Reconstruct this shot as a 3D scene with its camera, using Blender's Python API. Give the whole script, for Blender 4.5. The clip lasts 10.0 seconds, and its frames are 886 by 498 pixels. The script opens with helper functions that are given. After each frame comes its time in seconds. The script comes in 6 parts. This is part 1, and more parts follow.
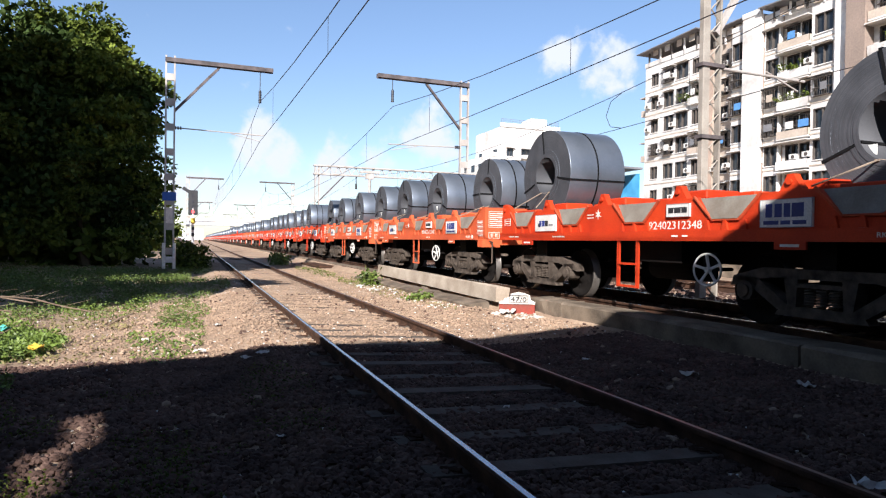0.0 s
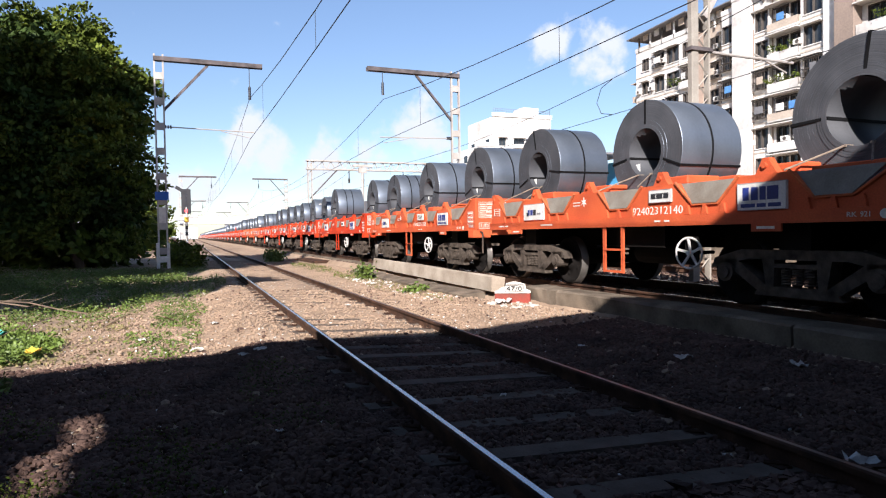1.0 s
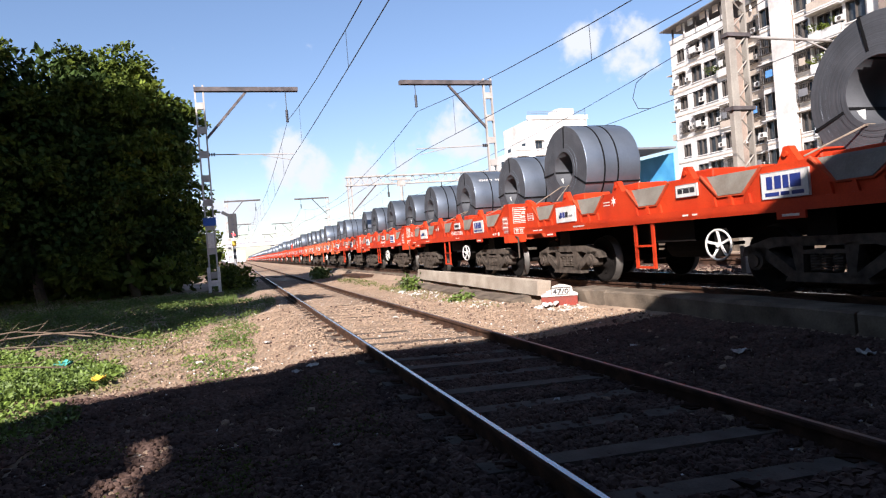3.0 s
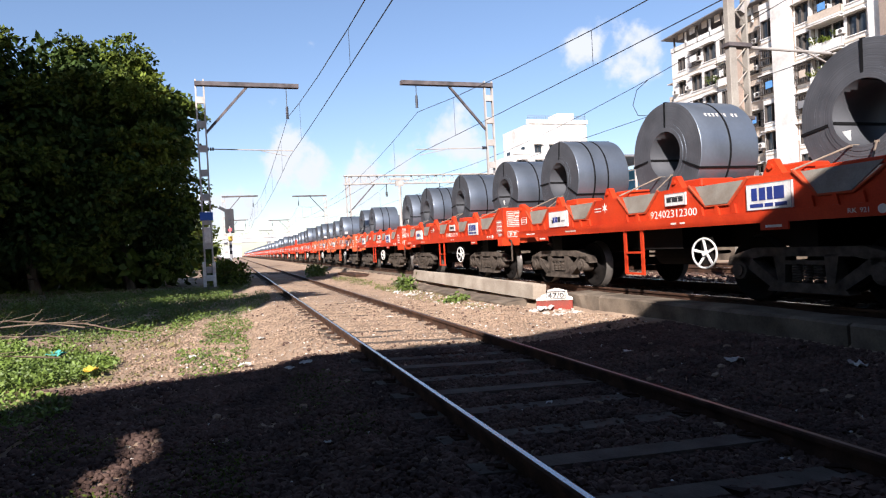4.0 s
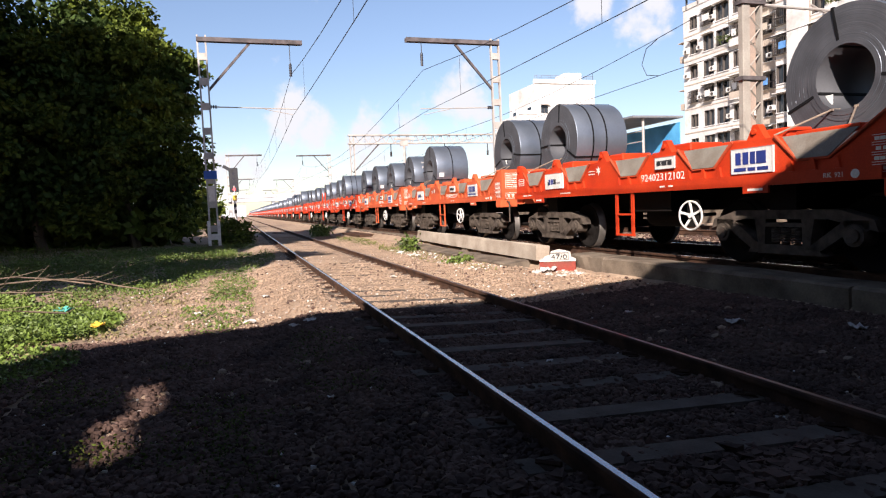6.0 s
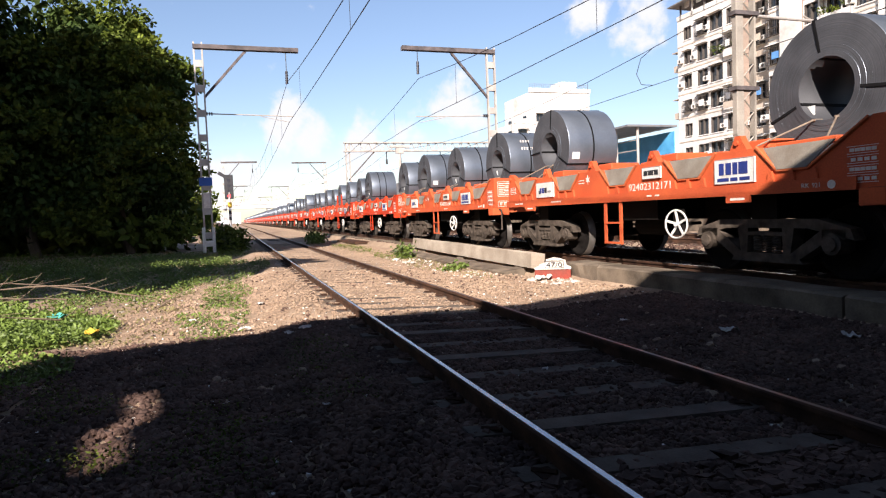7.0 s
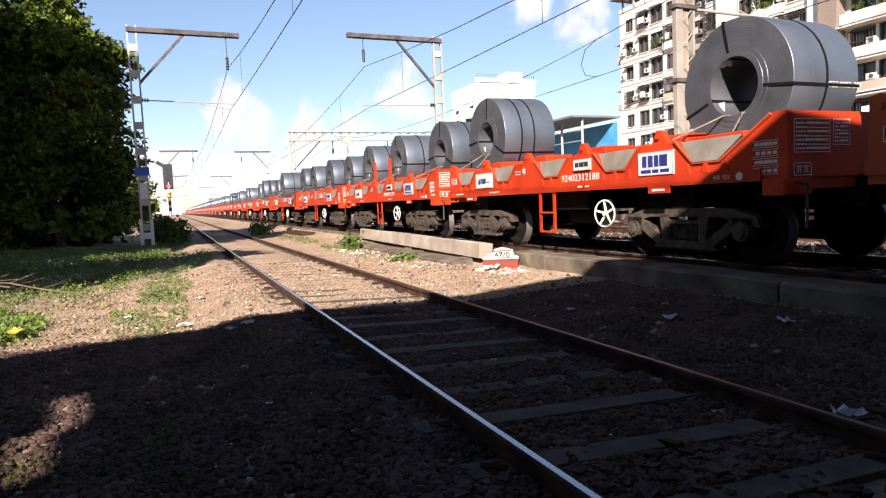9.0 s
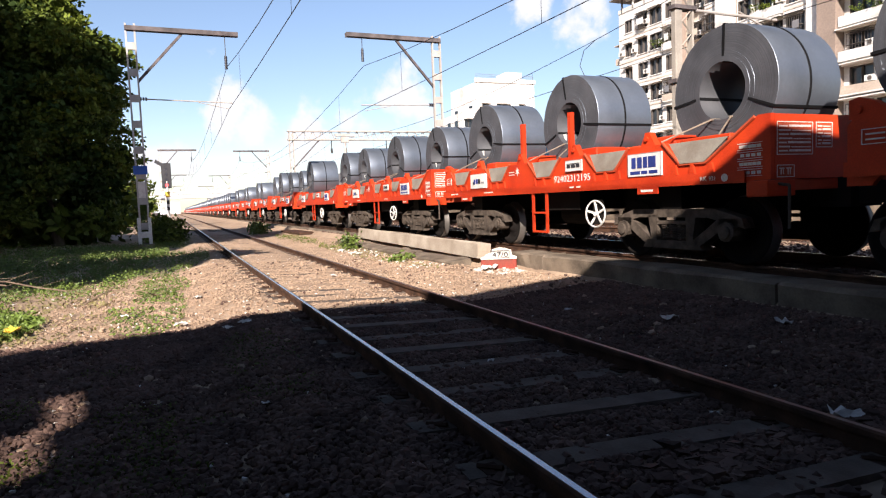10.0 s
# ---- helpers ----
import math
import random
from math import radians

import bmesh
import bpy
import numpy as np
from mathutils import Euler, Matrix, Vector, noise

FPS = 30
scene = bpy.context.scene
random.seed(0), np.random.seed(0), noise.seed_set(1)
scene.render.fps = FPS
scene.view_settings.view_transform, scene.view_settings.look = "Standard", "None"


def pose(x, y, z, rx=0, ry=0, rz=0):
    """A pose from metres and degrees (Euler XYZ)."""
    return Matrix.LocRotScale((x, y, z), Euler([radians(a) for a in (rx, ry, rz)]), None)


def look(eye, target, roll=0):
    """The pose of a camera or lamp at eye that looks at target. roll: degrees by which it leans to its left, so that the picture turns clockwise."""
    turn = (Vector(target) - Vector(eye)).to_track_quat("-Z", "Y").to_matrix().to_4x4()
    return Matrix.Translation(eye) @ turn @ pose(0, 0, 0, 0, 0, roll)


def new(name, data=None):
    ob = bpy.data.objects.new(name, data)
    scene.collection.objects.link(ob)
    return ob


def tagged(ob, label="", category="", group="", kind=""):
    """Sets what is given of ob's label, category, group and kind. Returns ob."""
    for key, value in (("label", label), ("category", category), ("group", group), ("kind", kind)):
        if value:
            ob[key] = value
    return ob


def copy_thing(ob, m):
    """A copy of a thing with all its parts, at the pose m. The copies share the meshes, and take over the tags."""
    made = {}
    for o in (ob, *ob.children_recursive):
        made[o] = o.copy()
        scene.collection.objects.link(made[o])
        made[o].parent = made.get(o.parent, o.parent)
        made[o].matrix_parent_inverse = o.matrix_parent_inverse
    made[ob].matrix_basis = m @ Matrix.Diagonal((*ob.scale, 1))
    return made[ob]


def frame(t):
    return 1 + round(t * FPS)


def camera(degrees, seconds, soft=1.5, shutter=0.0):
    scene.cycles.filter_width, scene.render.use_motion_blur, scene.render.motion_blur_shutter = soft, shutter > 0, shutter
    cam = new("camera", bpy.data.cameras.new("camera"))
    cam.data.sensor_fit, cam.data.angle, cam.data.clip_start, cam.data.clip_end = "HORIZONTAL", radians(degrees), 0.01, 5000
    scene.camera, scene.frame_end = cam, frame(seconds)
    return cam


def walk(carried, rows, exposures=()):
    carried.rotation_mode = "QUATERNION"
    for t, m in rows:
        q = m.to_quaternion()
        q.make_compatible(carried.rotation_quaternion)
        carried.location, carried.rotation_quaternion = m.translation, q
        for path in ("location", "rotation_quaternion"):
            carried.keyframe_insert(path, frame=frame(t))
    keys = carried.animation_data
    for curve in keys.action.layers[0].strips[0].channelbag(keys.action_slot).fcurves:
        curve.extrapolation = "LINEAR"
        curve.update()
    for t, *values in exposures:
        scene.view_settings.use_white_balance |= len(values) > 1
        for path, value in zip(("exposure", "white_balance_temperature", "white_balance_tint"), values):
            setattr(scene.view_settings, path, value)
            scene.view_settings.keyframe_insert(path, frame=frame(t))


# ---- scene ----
# ---- camera ----
cam = camera(70.4, 10.0, soft=1.2)
PATH = [
    (0, (-1.411, -0.23, 1.14), (-0.677, 1.631, 1.117), 0.8),
    (0.5, (-1.409, -0.252, 1.14), (-0.64, 1.594, 1.127), -0.3),
    (1, (-1.402, -0.265, 1.141), (-0.655, 1.59, 1.091), -0.9),
    (1.5, (-1.432, -0.268, 1.134), (-0.747, 1.611, 1.097), -1.0),
    (2, (-1.415, -0.272, 1.151), (-0.893, 1.658, 1.11), -5.2),
    (2.2, (-1.407, -0.263, 1.144), (-0.841, 1.655, 1.11), -5.4),
    (3.3, (-1.411, -0.273, 1.137), (-0.783, 1.625, 1.122), -4.4),
    (3.5, (-1.415, -0.267, 1.135), (-0.791, 1.634, 1.116), -3.7),
    (4, (-1.413, -0.274, 1.13), (-0.781, 1.624, 1.117), -3.0),
    (4.5, (-1.414, -0.265, 1.129), (-0.848, 1.653, 1.098), -3.0),
    (5, (-1.412, -0.26, 1.12), (-0.824, 1.65, 1.043), -2.6),
    (5.5, (-1.406, -0.259, 1.115), (-0.823, 1.651, 1.001), -3.1),
    (5.7, (-1.402, -0.273, 1.113), (-0.803, 1.63, 0.974), -2.9),
    (6.8, (-1.407, -0.288, 1.113), (-0.785, 1.61, 0.997), -2.3),
    (7, (-1.413, -0.291, 1.115), (-0.785, 1.605, 1.003), -2.3),
    (7.5, (-1.397, -0.255, 1.116), (-0.779, 1.644, 0.996), -2.0),
    (8, (-1.392, -0.238, 1.116), (-0.703, 1.634, 0.97), -1.9),
    (8.5, (-1.391, -0.238, 1.12), (-0.645, 1.611, 0.968), -2.1),
    (9, (-1.37, -0.208, 1.122), (-0.591, 1.628, 0.971), -2.5),
    (9.5, (-1.36, -0.203, 1.123), (-0.575, 1.632, 0.982), -2.9),
    (10, (-1.357, -0.199, 1.117), (-0.574, 1.635, 0.966), -2.3),
]
walk(cam, [(t, look(eye, target, roll)) for t, eye, target, roll in PATH], exposures=[(0.0, 0.99, 6250, 15), (2.2, 0.98, 6300, 18), (4.5, 0.97, 6300, 17), (5.5, 0.95, 6650, 20), (8.0, 1.09, 6780, 17), (10.0, 1.09, 6780, 18)])

# ---- sky and sun ----
SUN_UP, SUN_TURN = 30.0, 213.4
world = bpy.data.worlds.new("sky")
scene.world = world
world.use_nodes = True
wn, wl = world.node_tree.nodes, world.node_tree.links
wn.clear()
w_out = wn.new("ShaderNodeOutputWorld")
w_bg = wn.new("ShaderNodeBackground")
w_sky = wn.new("ShaderNodeTexSky")
w_sky.sky_type, w_sky.sun_disc = "NISHITA", False
w_sky.sun_elevation, w_sky.sun_rotation = radians(SUN_UP), radians(SUN_TURN)
w_sky.air_density, w_sky.dust_density, w_sky.ozone_density = 1.0, 0.25, 2.2
w_bg.inputs["Strength"].default_value = 0.05
w_co = wn.new("ShaderNodeTexCoord")


def cloud_mask(ways, scale, low, high):
    """Cumulus as soft lumps round the ways given (direction and width), broken up by noise."""
    total = None
    for way, wide in ways:
        far = wn.new("ShaderNodeVectorMath")
        far.operation = "DISTANCE"
        far.inputs[1].default_value = Vector(way).normalized()
        wl.new(w_co.outputs["Generated"], far.inputs[0])
        ramp = wn.new("ShaderNodeMapRange")
        ramp.interpolation_type = "SMOOTHSTEP"
        ramp.inputs["From Min"].default_value, ramp.inputs["From Max"].default_value = wide, 0.0
        wl.new(far.outputs["Value"], ramp.inputs["Value"])
        if total is None:
            total = ramp.outputs[0]
        else:
            add = wn.new("ShaderNodeMath")
            add.operation = "MAXIMUM"
            wl.new(total, add.inputs[0]), wl.new(ramp.outputs[0], add.inputs[1])
            total = add.outputs[0]
    puff = wn.new("ShaderNodeTexNoise")
    puff.inputs["Scale"].default_value, puff.inputs["Detail"].default_value = scale, 6.0
    puff.inputs["Roughness"].default_value = 0.55
    wl.new(w_co.outputs["Generated"], puff.inputs["Vector"])
    both = wn.new("ShaderNodeMath")
    both.operation = "MULTIPLY_ADD"
    both.inputs[1].default_value = 2.6
    wl.new(puff.outputs["Fac"], both.inputs[0]), wl.new(total, both.inputs[2])
    cut = wn.new("ShaderNodeMapRange")
    cut.interpolation_type = "SMOOTHSTEP"
    cut.inputs["From Min"].default_value, cut.inputs["From Max"].default_value = low, high
    wl.new(both.outputs[0], cut.inputs["Value"])
    return cut.outputs[0]


CLOUDS = [((0.085, 0.986, 0.148), 0.095), ((0.125, 0.983, 0.125), 0.085), ((0.19, 0.975, 0.11), 0.085), ((0.26, 0.958, 0.115), 0.075),
          ((0.34, 0.926, 0.17), 0.095), ((0.512, 0.811, 0.284), 0.072), ((0.563, 0.784, 0.262), 0.088), ((0.02, 0.99, 0.075), 0.075),
          ((0.42, 0.90, 0.08), 0.08), ((0.70, 0.69, 0.13), 0.10), ((-0.05, 0.99, 0.06), 0.08), ((-0.6, 0.7, 0.2), 0.2), ((-0.8, -0.5, 0.3), 0.25), ((0.5, -0.8, 0.3), 0.25)]
w_mix = wn.new("ShaderNodeMix")
w_mix.data_type = "RGBA"
w_mix.inputs[7].default_value = (9.1, 9.8, 10.3, 1)
wl.new(cloud_mask(CLOUDS, 20.0, 1.74, 2.40), w_mix.inputs[0])
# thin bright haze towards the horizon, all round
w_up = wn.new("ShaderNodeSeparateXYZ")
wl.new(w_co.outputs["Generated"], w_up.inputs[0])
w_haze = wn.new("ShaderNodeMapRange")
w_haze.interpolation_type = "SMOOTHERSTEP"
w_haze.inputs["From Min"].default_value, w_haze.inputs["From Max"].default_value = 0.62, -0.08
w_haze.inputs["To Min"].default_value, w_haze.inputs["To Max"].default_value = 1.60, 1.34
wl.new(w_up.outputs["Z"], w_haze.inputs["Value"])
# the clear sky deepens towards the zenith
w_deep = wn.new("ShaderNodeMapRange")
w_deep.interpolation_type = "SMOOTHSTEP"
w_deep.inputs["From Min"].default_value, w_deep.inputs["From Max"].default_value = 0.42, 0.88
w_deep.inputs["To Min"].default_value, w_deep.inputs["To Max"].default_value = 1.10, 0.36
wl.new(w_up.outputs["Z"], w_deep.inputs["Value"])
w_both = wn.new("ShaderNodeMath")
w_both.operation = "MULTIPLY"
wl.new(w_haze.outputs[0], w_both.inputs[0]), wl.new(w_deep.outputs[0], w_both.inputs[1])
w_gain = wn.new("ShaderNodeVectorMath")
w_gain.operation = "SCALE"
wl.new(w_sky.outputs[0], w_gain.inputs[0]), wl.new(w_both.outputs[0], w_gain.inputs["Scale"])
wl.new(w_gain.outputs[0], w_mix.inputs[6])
wl.new(w_mix.outputs[2], w_bg.inputs["Color"]), wl.new(w_bg.outputs[0], w_out.inputs[0])

sun = new("sun", bpy.data.lights.new("sun", "SUN"))
sun.data.energy, sun.data.angle, sun.data.color = 5.0, radians(0.55), (1.0, 0.95, 0.86)
TO_SUN = Vector((math.sin(radians(SUN_TURN)) * math.cos(radians(SUN_UP)), math.cos(radians(SUN_TURN)) * math.cos(radians(SUN_UP)), math.sin(radians(SUN_UP))))
sun.matrix_world = look(TO_SUN * 60, (0, 0, 0))


# ---- materials ----
def material(name, colour, rough=0.7, metal=0.0, tint=None, scale=3.0, grain=40.0, mix=0.5, bump=0.15, spread=0.0, spec=0.5, fleck=0.28):
    """A surface with large stains between two colours, fine grain in tone and gloss, and relief."""
    m = bpy.data.materials.new(name)
    m.use_nodes = True
    n, l = m.node_tree.nodes, m.node_tree.links
    b = n["Principled BSDF"]
    b.inputs["Metallic"].default_value = metal
    b.inputs["Specular IOR Level"].default_value = spec
    co = n.new("ShaderNodeTexCoord")
    big, fine = n.new("ShaderNodeTexNoise"), n.new("ShaderNodeTexNoise")
    big.inputs["Scale"].default_value, big.inputs["Detail"].default_value = scale, 5.0
    fine.inputs["Scale"].default_value, fine.inputs["Detail"].default_value = grain, 4.0
    l.new(co.outputs["Object"], big.inputs["Vector"]), l.new(co.outputs["Object"], fine.inputs["Vector"])
    ramp = n.new("ShaderNodeValToRGB")
    dark = tint or tuple(c * 0.6 for c in colour)
    ramp.color_ramp.elements[0].position, ramp.color_ramp.elements[1].position = 0.5 - 0.32 * (1.2 - mix), 0.5 + 0.16
    ramp.color_ramp.elements[0].color, ramp.color_ramp.elements[1].color = (*dark, 1), (*colour, 1)
    l.new(big.outputs["Fac"], ramp.inputs["Fac"])
    hsv = n.new("ShaderNodeHueSaturation")
    tone = n.new("ShaderNodeMapRange")
    tone.inputs["To Min"].default_value, tone.inputs["To Max"].default_value = 1 - fleck, 1 + fleck
    l.new(fine.outputs["Fac"], tone.inputs["Value"])
    value = tone.outputs[0]
    if spread:
        info = n.new("ShaderNodeObjectInfo")
        geo = n.new("ShaderNodeNewGeometry")
        s = n.new("ShaderNodeMath")
        s.operation = "ADD"
        l.new(info.outputs["Random"], s.inputs[0]), l.new(geo.outputs["Random Per Island"], s.inputs[1])
        r = n.new("ShaderNodeMapRange")
        r.inputs["From Max"].default_value = 2.0
        r.inputs["To Min"].default_value, r.inputs["To Max"].default_value = 1 - spread, 1 + spread
        l.new(s.outputs[0], r.inputs["Value"])
        k = n.new("ShaderNodeMath")
        k.operation = "MULTIPLY"
        l.new(value, k.inputs[0]), l.new(r.outputs[0], k.inputs[1])
        value = k.outputs[0]
    l.new(value, hsv.inputs["Value"]), l.new(ramp.outputs[0], hsv.inputs["Color"])
    l.new(hsv.outputs[0], b.inputs["Base Color"])
    gloss = n.new("ShaderNodeMapRange")
    gloss.inputs["To Min"].default_value, gloss.inputs["To Max"].default_value = max(rough - 0.12, 0.03), min(rough + 0.12, 1)
    l.new(big.outputs["Fac"], gloss.inputs["Value"]), l.new(gloss.outputs[0], b.inputs["Roughness"])
    if bump:
        bu = n.new("ShaderNodeBump")
        bu.inputs["Strength"].default_value, bu.inputs["Distance"].default_value = bump, 0.01
        l.new(fine.outputs["Fac"], bu.inputs["Height"]), l.new(bu.outputs[0], b.inputs["Normal"])
    return m


RED = material("wagon_red_paint", (0.58, 0.052, 0.012), 0.5, tint=(0.40, 0.030, 0.010), scale=1.6, grain=60, bump=0.05, spec=0.22)
RED_DUST = material("wagon_red_dusty", (0.50, 0.075, 0.03), 0.65, tint=(0.30, 0.06, 0.03), scale=3, grain=50, bump=0.08, spec=0.15)
ORANGE = material("wagon_orange_paint", (0.60, 0.118, 0.042), 0.6, tint=(0.46, 0.082, 0.034), scale=1.4, grain=50, bump=0.06, spec=0.2)
ORANGE_DUST = material("wagon_orange_dusty", (0.56, 0.135, 0.05), 0.68, tint=(0.36, 0.10, 0.05), scale=3, grain=50, bump=0.08, spec=0.15)
SADDLE = material("saddle_grey", (0.24, 0.22, 0.185), 0.7, tint=(0.17, 0.14, 0.11), scale=4, grain=50)
# near black: the shade below the wagon floor is put into the colour
UNDER = material("underframe_shade_black", (0.014, 0.012, 0.011), 0.9, spec=0.1, scale=3, grain=40)
BOGIE = material("bogie_dust", (0.115, 0.092, 0.074), 0.95, tint=(0.035, 0.028, 0.023), scale=7, grain=60, bump=0.3, spec=0.12)
TREAD = material("wheel_tread", (0.17, 0.155, 0.14), 0.5, 0.6, scale=6, grain=80)
# wheel faces as dark as the shade they stand in
WHEEL = material("wheel_shade_black", (0.014, 0.012, 0.011), 0.95, spec=0.1, scale=6, grain=50)
COIL = material("coil_steel", (0.215, 0.248, 0.295), 0.40, 0.6, tint=(0.155, 0.18, 0.215), scale=1.4, grain=22, bump=0.02, spread=0.22, fleck=0.08)


def wound_edges(name, dark, light):
    """Edges of wound strip: rings about the x axis in tone and relief."""
    m = material(name, light, 0.68, 0.2, tint=dark, scale=3, grain=90, bump=0.15, spread=0.25)
    n, l = m.node_tree.nodes, m.node_tree.links
    b = n["Principled BSDF"]
    co, flat, far = n.new("ShaderNodeTexCoord"), n.new("ShaderNodeVectorMath"), n.new("ShaderNodeVectorMath")
    flat.operation, far.operation = "MULTIPLY", "LENGTH"
    flat.inputs[1].default_value = (0, 1, 1)
    l.new(co.outputs["Object"], flat.inputs[0]), l.new(flat.outputs[0], far.inputs[0])
    ring = n.new("ShaderNodeTexNoise")
    ring.noise_dimensions = "1D"
    ring.inputs["Scale"].default_value, ring.inputs["Detail"].default_value = 70.0, 4.0
    l.new(far.outputs["Value"], ring.inputs["W"])
    tone = n.new("ShaderNodeMapRange")
    tone.inputs["From Min"].default_value, tone.inputs["From Max"].default_value = 0.3, 0.7
    tone.inputs["To Min"].default_value, tone.inputs["To Max"].default_value = 0.8, 1.14
    l.new(ring.outputs["Fac"], tone.inputs["Value"])
    old = b.inputs["Base Color"].links[0].from_socket
    mul = n.new("ShaderNodeVectorMath")
    mul.operation = "SCALE"
    l.new(old, mul.inputs[0]), l.new(tone.outputs[0], mul.inputs["Scale"]), l.new(mul.outputs[0], b.inputs["Base Color"])
    bu = n.new("ShaderNodeBump")
    bu.inputs["Strength"].default_value, bu.inputs["Distance"].default_value = 0.3, 0.004
    l.new(ring.outputs["Fac"], bu.inputs["Height"]), l.new(bu.outputs[0], b.inputs["Normal"])
    return m


COIL_END = wound_edges("coil_edge", (0.055, 0.058, 0.066), (0.092, 0.096, 0.108))
STRAP = material("strap_black", (0.008, 0.008, 0.009), 0.75, spec=0.15, scale=5, grain=50, bump=0.0)
LABEL = material("paper_label", (0.75, 0.75, 0.72), 0.7, tint=(0.6, 0.6, 0.58), bump=0.02)
CHAIN = material("lashing_rope", (0.30, 0.24, 0.18), 0.85, tint=(0.14, 0.10, 0.08), scale=9)
WHITE = material("white_enamel", (0.74, 0.73, 0.70), 0.5, tint=(0.55, 0.52, 0.48), scale=5, bump=0.03)
BLUE_MARK = material("mark_blue", (0.02, 0.04, 0.22), 0.5, tint=(0.02, 0.035, 0.16), bump=0.0)
BLACK_MARK = material("mark_dark", (0.03, 0.03, 0.035), 0.6, bump=0.0)
GREY_MARK = material("mark_grey", (0.35, 0.35, 0.36), 0.6, bump=0.0)
LETTER = material("letter_white", (0.78, 0.74, 0.68), 0.6, tint=(0.62, 0.55, 0.5), scale=9, bump=0.0)
RAIL_TOP = material("rail_head_steel", (0.42, 0.42, 0.44), 0.22, 0.95, tint=(0.33, 0.32, 0.33), scale=6, grain=70, bump=0.05)
RAIL_RUST = material("rail_rust", (0.105, 0.056, 0.036), 0.92, tint=(0.026, 0.017, 0.014), scale=4, grain=60, bump=0.3, spec=0.12)
RAIL_WORN = material("rail_head_worn", (0.30, 0.22, 0.17), 0.4, 0.7, tint=(0.2, 0.13, 0.09), scale=3, grain=60, bump=0.05)
SLEEPER = material("sleeper_concrete", (0.15, 0.12, 0.098), 0.95, tint=(0.075, 0.06, 0.05), scale=5, grain=50, bump=0.3, spec=0.12)
EARTH = material("ground_earth", (0.43, 0.315, 0.225), 0.95, tint=(0.25, 0.178, 0.125), scale=0.9, grain=14, bump=0.6, spec=0.12)
# dark ballast; part of the foreground's shade is put into this tone
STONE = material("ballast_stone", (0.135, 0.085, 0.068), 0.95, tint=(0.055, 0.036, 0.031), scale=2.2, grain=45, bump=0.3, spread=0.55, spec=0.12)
# dark surface of the unseen shade casters, keeps bounced light low
CASTER_DARK = material("shade_caster_dark", (0.075, 0.066, 0.058), 0.95, tint=(0.045, 0.04, 0.036), scale=0.6, grain=20, bump=0.2)
# dusty stone, also made paler to stand in for sunlight on the ballast
DUSTY_LIT = material("dusty_stone_lit", (0.41, 0.30, 0.215), 0.95, tint=(0.29, 0.208, 0.15), scale=2.2, grain=45, bump=0.3, spread=0.28, spec=0.12)
CONCRETE = material("kerb_concrete", (0.225, 0.18, 0.135), 0.95, tint=(0.07, 0.056, 0.044), scale=2.5, grain=40, bump=0.35, spec=0.12)
GALV = material("mast_galvanised", (0.47, 0.44, 0.41), 0.65, 0.1, tint=(0.33, 0.285, 0.25), scale=2, grain=30, bump=0.1)
MAST_OLD = material("mast_grey_paint", (0.36, 0.325, 0.275), 0.75, tint=(0.22, 0.19, 0.16), scale=2, grain=30, bump=0.15)
BEAM = material("boom_weathered", (0.15, 0.125, 0.125), 0.85, 0.1, tint=(0.03, 0.026, 0.026), scale=3, grain=40)
WIRE = material("wire_dark", (0.035, 0.033, 0.032), 0.5, 0.3, bump=0.0)
PORCELAIN = material("insulator", (0.03, 0.03, 0.04), 0.35, scale=6, bump=0.0)
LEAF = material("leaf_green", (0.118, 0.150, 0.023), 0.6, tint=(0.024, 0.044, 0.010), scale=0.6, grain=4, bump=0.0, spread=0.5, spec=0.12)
# darker leaf copy for shaded crown insides and for the shade trees
LEAF_SHADE = material("leaf_shade_green", (0.04, 0.065, 0.016), 0.6, tint=(0.022, 0.04, 0.011), scale=0.6, grain=4, bump=0.0, spread=0.4, spec=0.12)
HERB = material("herb_green", (0.135, 0.20, 0.032), 0.6, tint=(0.07, 0.11, 0.022), scale=1.2, grain=6, bump=0.0, spread=0.5)
DRY = material("dry_grass", (0.27, 0.23, 0.10), 0.8, tint=(0.16, 0.15, 0.06), scale=1.5, grain=6, bump=0.0, spread=0.4)
BARK = material("bark", (0.12, 0.09, 0.065), 0.9, tint=(0.06, 0.045, 0.035), scale=3, grain=25, bump=0.6)
TWIG = material("dead_branch", (0.26, 0.19, 0.13), 0.85, tint=(0.16, 0.11, 0.08), scale=4, grain=30, bump=0.3)
PLASTER = material("white_plaster", (0.76, 0.745, 0.72), 0.88, tint=(0.47, 0.44, 0.41), scale=0.35, grain=2.2, bump=0.1)
PLASTER_TAN = material("tan_plaster", (0.52, 0.44, 0.36), 0.85, tint=(0.40, 0.33, 0.27), scale=0.4, grain=6, bump=0.1)
PLASTER_BROWN = material("brown_plaster", (0.30, 0.23, 0.19), 0.85, tint=(0.22, 0.17, 0.14), scale=0.4, grain=6, bump=0.1)
SHEET = material("roof_sheet", (0.20, 0.20, 0.21), 0.7, tint=(0.12, 0.12, 0.13), scale=1, grain=10)
FRAME = material("window_frame_dark", (0.10, 0.085, 0.075), 0.6, scale=3, bump=0.0)
GLASS = material("window_glass", (0.035, 0.042, 0.05), 0.12, spec=0.7, scale=0.5, grain=2, bump=0.0, spread=0.6)
CLOTH = material("washing_cloth", (0.10, 0.28, 0.60), 0.9, tint=(0.07, 0.2, 0.45))
BLUE = material("blue_sheeting", (0.10, 0.42, 0.72), 0.6, tint=(0.04, 0.25, 0.5), scale=0.8)
